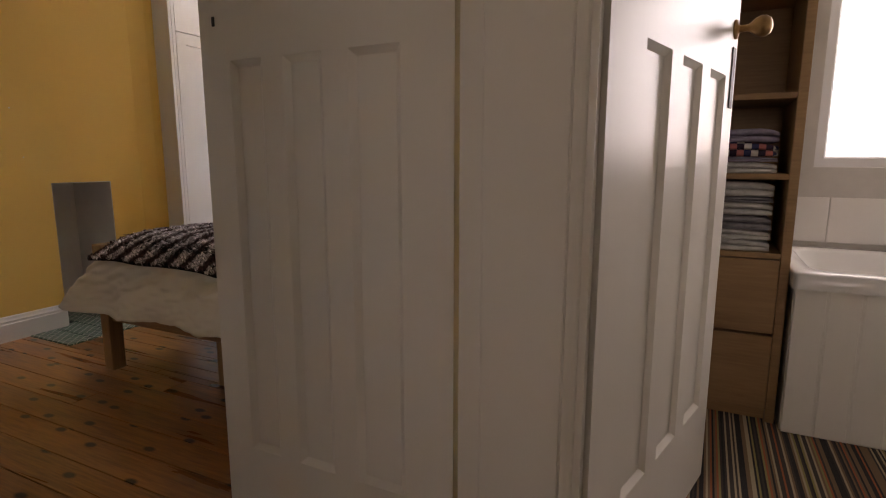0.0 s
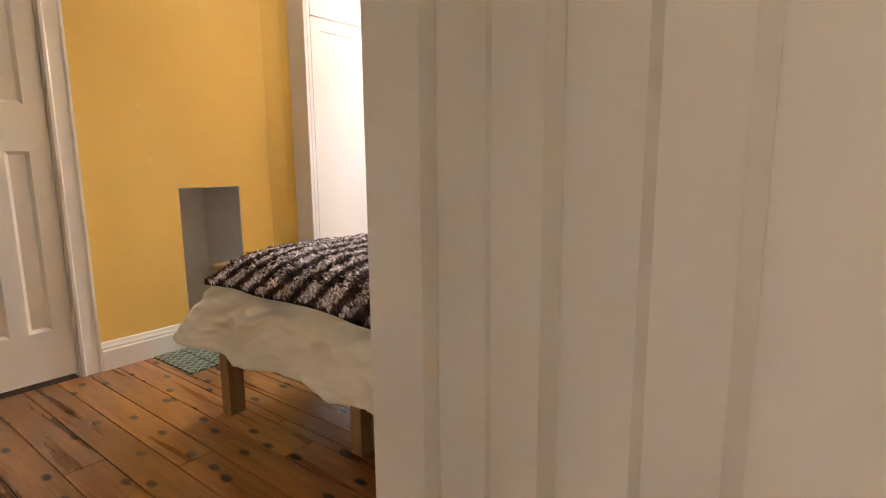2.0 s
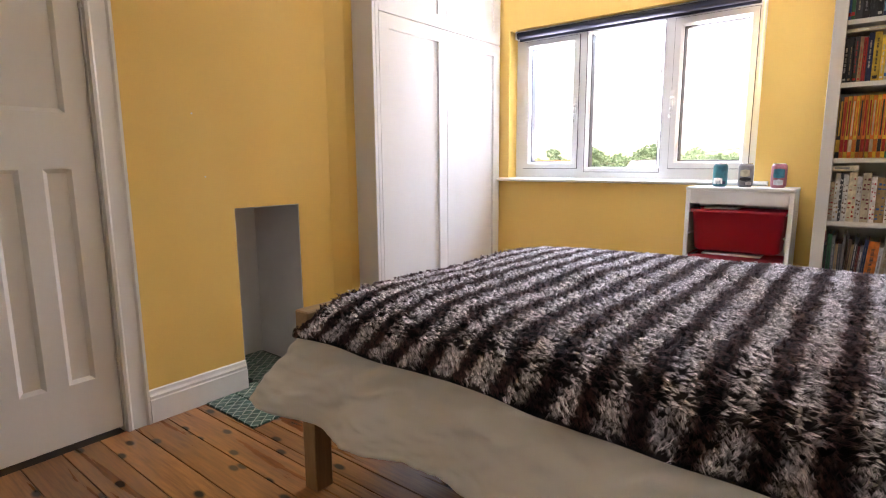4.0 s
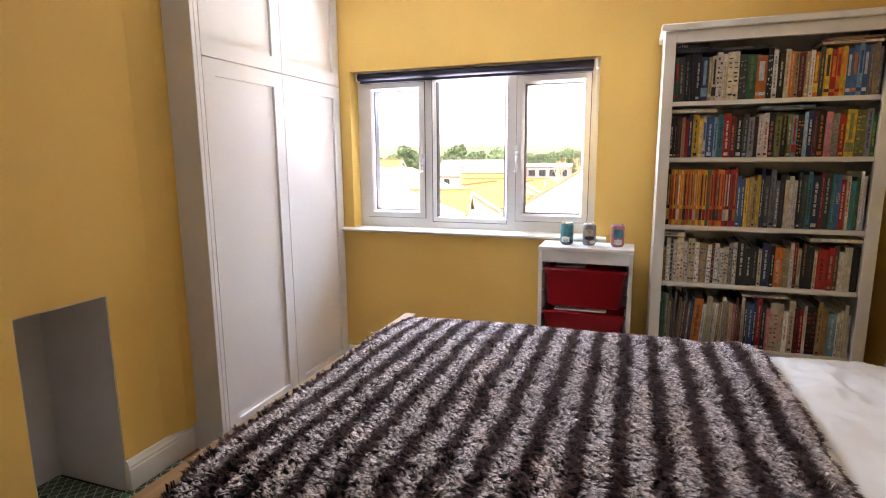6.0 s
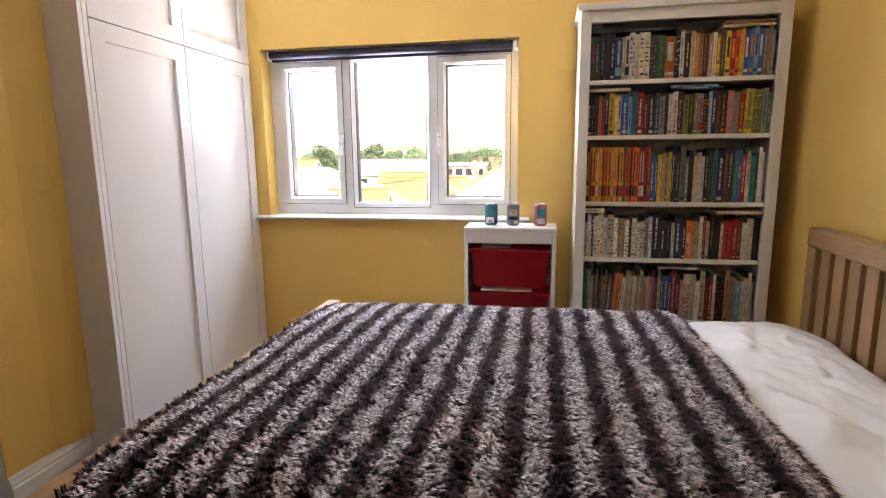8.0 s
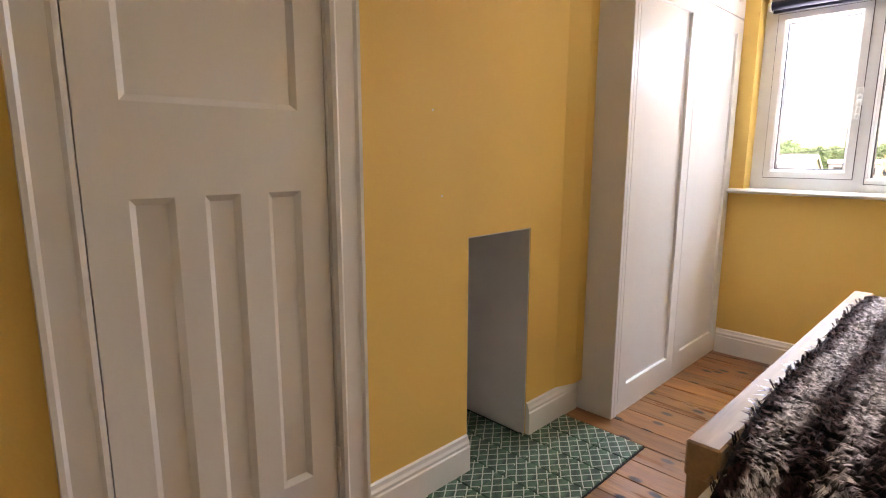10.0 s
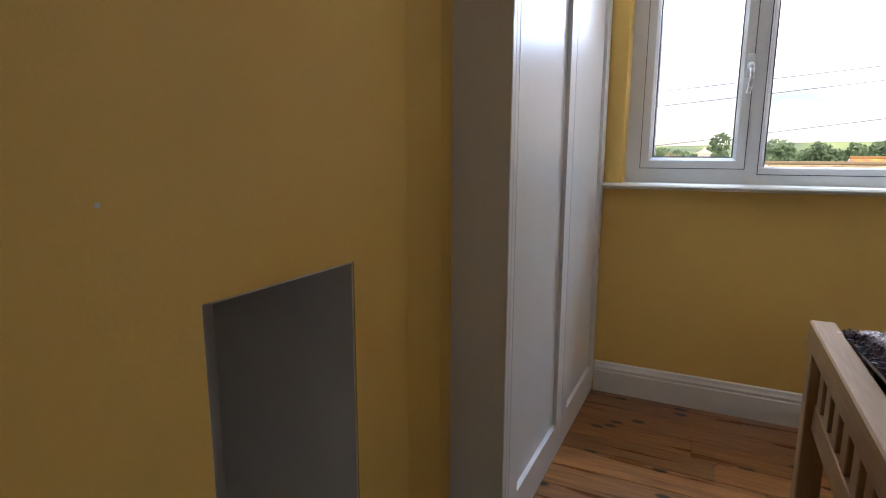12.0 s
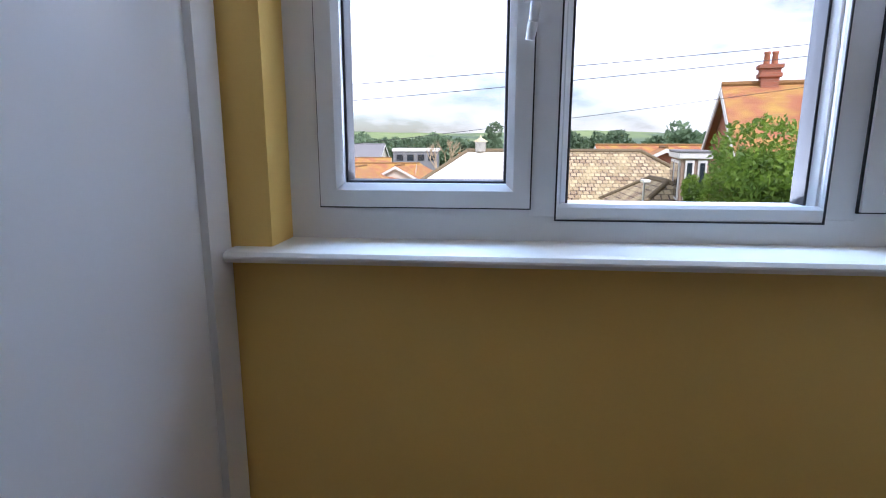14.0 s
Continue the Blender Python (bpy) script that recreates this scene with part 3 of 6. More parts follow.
bm0.materials.append(OAK_Z)
bm1 = finish(bx(BL - 0.044, -0.005, 0.4005, BL - 0.020, 0.064, 0.8845, 0.002), "head_slat")
bm1.materials.append(OAK_Z)
for i in range(14):
    shared("slat", bm0, bed, (0, 0.112 + i * 0.1002, 0))
    shared("slat", bm1, bed, (0, 0.106 + i * 0.1006, 0))
for y in (0.012, BW - 0.040):
    part("side_rail", bx(0.066, y, 0.235, BL - 0.061, y + 0.028, 0.355, 0.003), OAK_X, bed)
part("centre_leg", bx(0.62, 0.10, 0, 0.67, 0.15, 0.27, 0.002), OAK_Z, bed)
part("slat_base", bx(0.066, 0.045, 0.27, BL - 0.061, BW - 0.045, 0.30), OAK_Y, bed)

mattress = thing("mattress", (0.925, 0.855, 0.302), 0, "cream covered mattress lying on the oak bed", "mattress")
part("mattress_body", bx(0, 0, 0, 1.915, 1.48, 0.205, 0.05, 3), LINEN, mattress, "", True)


def bed_top(x, y):
    """Height of the made bed's top, with its soft hollows and crown."""
    u, v = (x - 0.91) / 1.95, (y - 0.81) / 1.59
    edge = min(1.0, min(v, 1 - v) / 0.16)
    foot = min(1.0, max(0.0, u) / 0.12)
    h = 0.556 + 0.052 * (1 - (1 - max(0.0, edge)) ** 2) + 0.012 * foot
    h -= 0.034 * max(0.0, (v - 0.55) / 0.45) ** 2 + 0.010 * max(0.0, 1 - u / 0.2)
    h += 0.010 * noise.noise(Vector((x * 3.1, y * 3.1, 0.3))) + 0.004 * noise.noise(Vector((x * 9, y * 9, 2.3)))
    return h


def sheet(name, xs, ys, f, material, parent, thick=0.006, label=""):
    bm = bmesh.new()
    vs = [[bm.verts.new(f(x, y)) for y in ys] for x in xs]
    for i in range(len(xs) - 1):
        for j in range(len(ys) - 1):
            bm.faces.new((vs[i][j], vs[i + 1][j], vs[i + 1][j + 1], vs[i][j + 1]))
    bmesh.ops.recalc_face_normals(bm, faces=bm.faces[:])
    bmesh.ops.solidify(bm, geom=bm.faces[:], thickness=thick)
    return part(name, bm, material, parent, label, True)


duvet = thing("duvet", (0, 0, 0.30), 0, "cream cotton duvet hanging over the side of the bed", "duvet")


def duvet_surface(u, v):
    """u runs from foot to head, v from the hanging near hem over the top to the far side."""
    x = 0.925 + u * 1.68
    if v < 0.30:                                    # hanging side
        d = 1 - v / 0.30
        x0 = x - 0.175 * d * max(0.0, 1 - u / 0.22) ** 2
        fold = math.sin(x * 23 + 1.7 * math.sin(x * 7)) * 0.014 * d ** 1.2 + 0.05 * d * noise.noise(Vector((x * 4.5, d * 2, 1.0)))
        y = 0.812 - 0.085 * math.sin(d * 1.5) - 0.02 * d + fold
        z = 0.560 - 0.245 * d + 0.018 * d * noise.noise(Vector((x * 3.4, 0, 5.0))) + 0.010 * noise.noise(Vector((x * 11, d * 5, 8.0)))
        y += 0.026 * math.sin(min(1.0, d * 1.4) * math.pi) * noise.noise(Vector((x * 13 + d * 4, d * 6, 2.0))) + 0.007 * noise.noise(Vector((x * 31, d * 14, 6.0)))
        return Vector((x0, y, z - 0.30))
    w = (v - 0.30) / 0.70
    y = 0.812 + w * 1.575
    z = bed_top(x, y) - 0.010
    if w > 0.965:
        z -= 0.09 * (w - 0.965) / 0.035
    return Vector((x, y, z - 0.30))


sheet("duvet_cover", [i / 150 for i in range(151)], [j / 120 for j in range(121)], duvet_surface, LINEN, duvet)

pillow = thing("pillow", (2.345, 0.88, 0.535), 0, "long plump white cotton pillow against the slatted headboard", "pillow")


def pillow_surface(sign):
    def f(u, v):
        e_ = (1 - abs(2 * u - 1) ** 3.0) ** 0.6 * (1 - abs(2 * v - 1) ** 5.0) ** 0.6
        x = 0.0 + u * 0.50 + 0.018 * math.sin(v * 9)
        y = v * 1.44
        z = 0.045 - 0.026 * v + sign * (0.070 if sign > 0 else 0.055) * e_ + (0.016 * noise.noise(Vector((u * 5, v * 9, 3))) + 0.008 * noise.noise(Vector((u * 13, v * 20, 3))) - 0.004 * (1 - min(1.0, abs(noise.noise(Vector((u * 7 + v * 3, v * 17, 5)))) * 6))) * e_
        return Vector((x, y, z))
    return f


sheet("pillow_case", [i / 60 for i in range(61)], [j / 130 for j in range(131)], pillow_surface(1), WHITE_COTTON, pillow, 0.004)
sheet("pillow_case", [i / 16 for i in range(17)], [j / 30 for j in range(31)], pillow_surface(-1), WHITE_COTTON, pillow, 0.004)


# ---- fur throw ----
def fur_material():
    m = bpy.data.materials.new("striped_faux_fur")
    m.use_nodes = True
    n, l = m.node_tree.nodes, m.node_tree.links
    b = n["Principled BSDF"]
    b.inputs["Roughness"].default_value, b.inputs["Sheen Weight"].default_value, b.inputs["Specular IOR Level"].default_value = 0.75, 0.0, 0.25
    co = n.new("ShaderNodeTexCoord")
    sep = n.new("ShaderNodeSeparateXYZ")
    l.new(co.outputs["Object"], sep.inputs[0])
    wob = n.new("ShaderNodeTexNoise")
    wob.inputs["Scale"].default_value, wob.inputs["Detail"].default_value = 9.0, 3.0
    l.new(co.outputs["Object"], wob.inputs["Vector"])
    add = n.new("ShaderNodeMath")
    add.operation = "MULTIPLY_ADD"
    add.inputs[1].default_value = 0.055
    l.new(wob.outputs["Fac"], add.inputs[0])
    lock = n.new("ShaderNodeAttribute")
    lock.attribute_name = "lock"
    jig = n.new("ShaderNodeMath")
    l.new(sep.outputs["X"], jig.inputs[0])
    l.new(lock.outputs["Fac"], jig.inputs[1])
    l.new(jig.outputs[0], add.inputs[2])
    wav = n.new("ShaderNodeMath")
    wav.operation = "MULTIPLY"
    wav.inputs[1].default_value = 2 * math.pi / 0.0965
    l.new(add.outputs[0], wav.inputs[0])
    sn = n.new("ShaderNodeMath")
    sn.operation = "SINE"
    l.new(wav.outputs[0], sn.inputs[0])
    ramp = n.new("ShaderNodeValToRGB")
    mr = n.new("ShaderNodeMapRange")
    mr.inputs[1].default_value, mr.inputs[2].default_value = -1, 1
    l.new(sn.outputs[0], mr.inputs[0])
    cr = ramp.color_ramp
    cr.elements[0].position, cr.elements[1].position = 0.15, 0.72
    cr.elements[0].color, cr.elements[1].color = (0.070, 0.034, 0.032, 1), (0.72, 0.66, 0.67, 1)
    md = cr.elements.new(0.36)
    md.color = (0.22, 0.15, 0.14, 1)
    l.new(mr.outputs[0], ramp.inputs[0])
    # silver tips over dark roots, deepened to put shade between locks into colour
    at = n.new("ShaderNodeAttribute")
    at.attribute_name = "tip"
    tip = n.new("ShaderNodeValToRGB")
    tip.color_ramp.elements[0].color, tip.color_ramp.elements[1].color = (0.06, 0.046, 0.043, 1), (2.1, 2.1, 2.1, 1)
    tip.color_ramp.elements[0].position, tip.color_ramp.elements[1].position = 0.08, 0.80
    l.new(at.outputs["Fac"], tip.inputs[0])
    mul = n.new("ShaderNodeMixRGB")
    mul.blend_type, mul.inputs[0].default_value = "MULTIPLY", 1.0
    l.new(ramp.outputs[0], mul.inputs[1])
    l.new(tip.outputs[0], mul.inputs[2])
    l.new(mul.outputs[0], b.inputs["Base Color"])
    return m


FUR = fur_material()
throw = thing("fur_throw", (0.88, 0.78, 0.55), 0, "brown and silver striped faux-fur throw spread over the bed", "throw")
TX, TY = 1.435, 1.556


def throw_point(u, v):
    """A place on the throw, in world metres."""
    x = 0.912 + u * (TX + 0.013) + 0.018 * noise.noise(Vector((v * 4, 3, 0))) * (u > 0.9)
    y = 0.790 + v * TY + 0.012 * noise.noise(Vector((u * 6, 1, 0)))
    z = bed_top(x, max(y, 0.80)) + 0.012
    if v < 0.06:
        y -= 0.034 * (1 - v / 0.06)
        z -= (0.030 + 0.045 * u) * (1 - v / 0.06) ** 1.6
    if u > 0.90:
        z += 0.022 * math.sin((u - 0.90) / 0.10 * math.pi) - 0.01 * (u - 0.9) / 0.1
    return Vector((x, y, z))


org = Vector(throw.location)
# backing has no tip value, so it takes the darkened root colour
sheet("backing", [i / 70 for i in range(71)], [j / 76 for j in range(77)], lambda u, v: throw_point(u, v) - org, FUR, throw, 0.004)


def fur_pile(locks, hairs):
    """Soft locks of pile: bent, tapering blades that draw together at the tip, in one mesh."""
    rng = np.random.default_rng(5)
    verts, faces, tips, offs = [], [], [], []
    for k in range(locks):
        u, v = rng.random(), rng.random()
        if rng.random() < 0.06:
            v = rng.random() * 0.03
        if rng.random() < 0.03:
            u = 1 - rng.random() * 0.03
        p = throw_point(u, v) - org
        swirl = noise.noise(Vector((p.x * 11, p.y * 11, 0.7))) * 1.1 + noise.noise(Vector((p.x * 34, p.y * 34, 4.7))) * 0.9
        ang = swirl + (0.3 if rng.random() < 0.8 else 2.7) + rng.normal() * 0.3
        d = Vector((math.cos(ang), math.sin(ang) * 0.8 - 0.15, 0))
        n_ = Vector((-d.y, d.x, 0))
        ln = 0.014 + 0.013 * rng.random()
        lift = 0.008 + 0.012 * rng.random()
        if v < 0.03:
            ln *= 0.6
        droop = -0.010 if v < 0.03 else 0.0
        shade = (0.30 if rng.random() < 0.22 else 0.62) + 0.50 * rng.random()
        off = rng.normal() * 0.0045
        c_ = p + d * ln + Vector((0, 0, lift * (0.55 + 0.5 * rng.random()) + droop))
        for h in range(hairs):
            s0 = (h / (hairs - 1) - 0.5) * 0.008 + rng.normal() * 0.0015
            a_ = p + n_ * s0 + d * rng.normal() * 0.004 + Vector((0, 0, 0.001))
            b_ = p + n_ * s0 * 0.75 + d * ln * 0.5 + Vector((0, 0, lift * (0.8 + 0.3 * rng.random())))
            e_ = c_ + n_ * s0 * 0.15 + d * rng.normal() * 0.004
            w = n_ * (0.0011 + 0.0006 * rng.random())
            base = len(verts)
            verts += [a_ - w, a_ + w, b_ + w, b_ - w, e_]
            faces += [(base, base + 1, base + 2, base + 3), (base + 3, base + 2, base + 4)]
            sh = shade * (0.85 + 0.3 * rng.random())
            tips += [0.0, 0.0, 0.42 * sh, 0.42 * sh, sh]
            offs += [off] * 5
    me = bpy.data.meshes.new("fur")
    me.from_pydata(verts, [], faces)
    for name, vals in (("tip", tips), ("lock", offs)):
        at = me.attributes.new(name, "FLOAT", "POINT")
        at.data.foreach_set("value", vals)
    me.materials.append(FUR)
    ob = new("fur", me)
    ob.parent = throw
    return tagged(ob, kind="stuff")


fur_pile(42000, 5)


# ---- bookcase ----
case = thing("bookcase", (1.990, 2.672, 0), 0, "tall white open bookcase crammed with books", "bookcase")
CW, CD, CH = 0.865, 0.308, 1.903
part("side", bx(0, 0.02, 0, 0.022, CD, CH - 0.03), BOOKCASE_WHITE, case)
part("side", bx(CW - 0.022, 0.02, 0, CW, CD, CH - 0.03), BOOKCASE_WHITE, case)
for x in (0, CW - 0.046):
    part("stile", bx(x, 0, 0, x + 0.046, 0.0195, CH - 0.03, 0.0015), BOOKCASE_WHITE, case)
part("header", bx(0.0465, 0, CH - 0.080, CW - 0.0465, 0.0195, CH - 0.030, 0.0015), BOOKCASE_WHITE, case)
part("cornice", bx(-0.016, -0.016, CH - 0.0295, CW + 0.016, CD, CH, 0.004), BOOKCASE_WHITE, case)
part("back", bx(0.022, CD - 0.008, 0.05, CW - 0.022, CD, CH - 0.03), BOOKCASE_WHITE, case)
part("base_rail", bx(0.0465, 0, 0.0, CW - 0.0465, 0.0195, 0.085, 0.0015), BOOKCASE_WHITE, case)
SHELVES = [1.577, 1.331, 1.024, 0.758, 0.462, 0.105]
for z in SHELVES:
    part("shelf", bx(0.0225, 0.0205, z - 0.020, CW - 0.0225, CD - 0.009, z, 0.0015), BOOKCASE_WHITE, case)

HUES = {
    "black": (0.012, 0.012, 0.014), "charcoal": (0.045, 0.045, 0.05), "grey": (0.22, 0.22, 0.23), "white": (0.72, 0.70, 0.66), "cream": (0.62, 0.54, 0.38),
    "tan": (0.40, 0.27, 0.13), "brown": (0.13, 0.06, 0.03), "orange": (0.70, 0.19, 0.025), "yellow": (0.72, 0.48, 0.05), "red": (0.46, 0.02, 0.02),
    "maroon": (0.14, 0.012, 0.02), "pink": (0.55, 0.16, 0.18), "blue": (0.04, 0.13, 0.36), "navy": (0.012, 0.025, 0.09), "teal": (0.03, 0.20, 0.24),
    "green": (0.03, 0.15, 0.06), "olive": (0.22, 0.23, 0.08), "sky": (0.22, 0.42, 0.55)}
BOOK = {k: mat("book_" + k, c, 0.45, tuple(v * 0.70 for v in c), 60, stretch=(1, 1, 0.6), detail=6, rnd=0.25, spread=(0.42, 0.58)) for k, c in HUES.items()}
PAGES = mat("book_pages", (0.62, 0.55, 0.42), 0.9, (0.50, 0.43, 0.31), 60, stretch=(8, 1, 1))
brng = random.Random(11)


def book(at, w, h, d, hue, second, rz=0.0, lean=0.0, flat=False, motif=0):
    """A book: cover with spine, block of pages, and a printed title on the spine. Local: spine at y = 0, width along x."""
    size = "slim" if w < 0.014 else "thick" if w > 0.028 else "medium"
    form = "tall" if h > 0.24 else "small" if h < 0.19 else ""
    how = "lying flat on books" if flat else "leaning on a shelf" if abs(lean) > 3 else "standing on a packed shelf"
    bm = bmesh.new()
    c = min(0.0022, w * 0.18)
    box(bm, 0, 0, 0, w, c * 1.2, h, c * 0.5)
    box(bm, 0, c * 1.2, 0, c, d, h)
    box(bm, w - c, c * 1.2, 0, w, d, h)
    ob = part("book", bm, BOOK[hue])
    tagged(ob, " ".join(f"{form} {size} {hue} book with {second} title {how}".split()), "book", "books in the bookcase")
    part("page_block", bx(c + 0.0003, c * 1.2 + 0.001, 0.003, w - c - 0.0003, d - 0.004, h - 0.003), PAGES, ob, "cream page block")
    bm = bmesh.new()
    if motif == 0:      # lettering as short bars up the spine
        z, half = h * brng.uniform(0.14, 0.30), brng.uniform(0.12, 0.20)
        while z < h * 0.80:
            for _ in range(brng.randint(2, 7)):
                k = brng.uniform(0.0022, 0.0046)
                box(bm, w * (0.5 - half), -0.0006, z, w * (0.5 + half * brng.uniform(0.5, 1.0)), 0.0002, z + k)
                z += k + 0.0016
            z += 0.005
        if brng.random() < 0.5:
            box(bm, w * 0.2, -0.0006, h * 0.04, w * 0.8, 0.0002, h * 0.04 + w * 0.5)
    elif motif == 1:    # a band at head and foot
        box(bm, w * 0.05, -0.0006, h * 0.08, w * 0.95, 0.0002, h * 0.15)
        box(bm, w * 0.25, -0.0006, h * 0.42, w * 0.75, 0.0002, h * 0.86)
    elif motif == 2:    # a broad pictorial patch low down
        box(bm, w * 0.06, -0.0006, h * 0.10, w * 0.94, 0.0002, h * 0.30)
        box(bm, w * 0.30, -0.0006, h * 0.36, w * 0.70, 0.0002, h * 0.92)
    else:               # rows of small dabs
        for r in range(9):
            for side in (0, 1):
                if brng.random() < 0.72:
                    z = h * (0.06 + r * 0.095) + brng.uniform(0, 0.006)
                    x0 = 0.08 + 0.44 * side
                    box(bm, w * (x0 + brng.uniform(0, 0.12)), -0.0006, z, w * (x0 + brng.uniform(0.24, 0.42)), 0.0002, z + h * brng.uniform(0.012, 0.05))
    tagged(part("title", bm, BOOK[second], ob, "printed spine title"), kind="stuff")
    if flat:
        ob.matrix_basis = Matrix.Translation(at) @ pose(0, 0, 0, 0, 90, 0) @ pose(0, 0, 0, 0, 0, 0)
    else:
        ob.matrix_basis = Matrix.Translation(at) @ pose(0, 0, 0, 0, lean, rz)
    return ob


ROWS = [
    # shelf, height range, spines: hue/second/thickness in mm/motif
    (0, (0.178, 0.205), "blue/red/14/1 green/red/7/1 charcoal/cream/14/0 black/grey/13/0 black/charcoal/12/0 black/white/12/0 navy/sky/17/2 tan/cream/7/1 cream/black/11/2 white/maroon/13/3 cream/tan/9/0 "
        "cream/charcoal/26/3 charcoal/grey/18/3 green/olive/20/0 orange/white/23/1 black/white/11/3 white/grey/11/0 black/cream/14/0 cream/orange/11/0 orange/cream/9/0 tan/black/8/0 maroon/grey/14/0 "
        "tan/cream/9/0 white/tan/8/0 orange/yellow/11/2 charcoal/yellow/10/0 yellow/charcoal/11/1 red/orange/12/1 orange/red/10/1 yellow/orange/10/1 blue/white/10/1 blue/orange/11/1 sky/blue/10/1 "
        "blue/white/10/1 grey/tan/9/0 tan/grey/9/0 grey/white/9/0"),
    (1, (0.170, 0.195), "black/grey/9/0 black/white/10/0 black/tan/9/0 charcoal/red/10/0 tan/red/8/0 red/black/8/0 navy/white/11/0 yellow/black/15/0 yellow/white/9/0 cream/blue/8/1 blue/white/18/0 "
        "sky/charcoal/9/0 teal/navy/14/0 red/white/16/0 maroon/tan/12/0 black/white/17/0 charcoal/sky/12/0 grey/navy/14/0 black/maroon/8/0 white/red/11/0 white/red/12/0 black/pink/15/0 olive/black/13/0 "
        "black/olive/13/0 olive/white/10/0 sky/red/12/2 black/orange/14/3 sky/white/8/0 navy/white/13/0 maroon/grey/7/0 black/orange/17/0 pink/sky/15/3 grey/tan/14/3 red/yellow/14/0 yellow/olive/20/2 "
        "olive/yellow/21/3 grey/navy/12/0 green/yellow/9/0"),
    (2, (0.205, 0.262), "yellow/white/11/2 black/yellow/9/2 " + "orange/red/8/2 yellow/red/8/2 orange/cream/8/2 yellow/orange/8/2 orange/black/8/2 " * 2 + "yellow/red/8/2 green/red/8/2 orange/red/8/2 red/black/8/2 "
        "orange/charcoal/8/2 orange/red/8/2 red/cream/8/2 maroon/cream/8/2 red/charcoal/8/2 red/orange/8/2 blue/white/9/0 blue/white/9/0 yellow/black/9/0 tan/yellow/9/0 tan/black/8/0 yellow/tan/9/0 "
        "navy/white/8/0 charcoal/grey/14/0 grey/navy/13/0 grey/white/8/0 black/charcoal/12/0 cream/yellow/9/0 white/cream/10/0 white/tan/9/0 black/white/9/0 charcoal/green/12/0 teal/black/10/0 "
        "navy/white/19/0 maroon/pink/9/0 charcoal/white/13/0 teal/sky/11/0 blue/green/10/0 red/white/12/0 cream/red/8/0 teal/green/12/0 green/navy/8/0 white/grey/6/0 white/pink/8/0"),
    (3, (0.165, 0.212), "white/charcoal/9/3 cream/red/10/3 white/tan/10/3 charcoal/white/6/3 white/brown/10/3 cream/red/17/3 white/brown/10/3 cream/maroon/17/3 white/red/11/3 tan/blue/19/3 white/brown/10/3 "
        "maroon/white/8/3 white/black/11/3 white/charcoal/11/3 cream/black/11/3 grey/black/11/3 white/charcoal/9/3 black/white/20/0 black/white/15/0 black/grey/14/0 cream/maroon/8/0 navy/white/20/0 "
        "black/white/9/0 orange/maroon/19/0 tan/cream/15/3 white/tan/8/3 maroon/orange/9/0 cream/brown/8/0 black/orange/13/0 black/charcoal/14/0 cream/tan/8/0 red/black/22/0 red/cream/12/0 brown/tan/11/0 "
        "white/cream/11/0 cream/white/17/0 black/charcoal/14/0"),
    (4, (0.190, 0.245), "red/white/8/0 charcoal/green/8/0 green/black/9/0 grey/white/7/0 tan/grey/6/0 charcoal/grey/8/0 grey/black/5/0 brown/tan/6/0 tan/charcoal/6/0 charcoal/white/7/0 maroon/tan/6/0 grey/white/6/0 "
        "navy/grey/8/0 orange/brown/22/0 white/grey/8/0 cream/tan/14/0 cream/brown/9/0 white/tan/8/0 tan/cream/7/0 cream/brown/8/0 grey/tan/9/0 tan/brown/7/0 cream/pink/8/0 pink/cream/8/0 brown/cream/6/0 "
        "maroon/tan/7/0 cream/grey/8/0 charcoal/white/7/0 blue/white/13/0 navy/white/9/0 red/cream/11/0 charcoal/white/11/0 pink/white/8/0 cream/red/20/3 cream/orange/11/0 white/red/11/0 cream/brown/14/0 "
        "maroon/red/11/0 red/white/10/0 white/grey/7/0 black/red/23/3 tan/black/10/0 tan/orange/14/0 sky/white/18/0 white/grey/7/0 cream/tan/8/0 cream/white/8/0 white/tan/8/0"),
]
for shelf, (h0, h1), spec in ROWS:
    x, z = 1.990 + 0.028, SHELVES[shelf] + 0.0006
    items = [s.split("/") for s in spec.split()]
    total = sum(int(s[2]) for s in items) / 1000 + 0.0006 * len(items)
    k = min(1.9, 0.806 / total)
    for hue, second, mm, motif in items:
        w = int(mm) / 1000 * k
        h = brng.uniform(h0, h1) if shelf != 2 or x > 2.30 else 0.252 + brng.uniform(-0.002, 0.002)
        lean = brng.choice([0, 0, 0, 0.5, -0.5])
        if shelf == 4 and 2.10 < x < 2.30:
            lean = 3.5
        off = math.tan(radians(abs(lean))) * h if lean < 0 else 0
        y = 2.695 + brng.uniform(0, 0.014) + (0.006 if shelf == 3 else 0)
        book((x + off, y, z + (math.sin(radians(max(lean, 0))) * w)), w, h, brng.uniform(0.15, 0.19), hue, second, 0, lean, False, int(motif))
        x += w + 0.0006 + (off if abs(lean) < 3 else 0) * 0.0


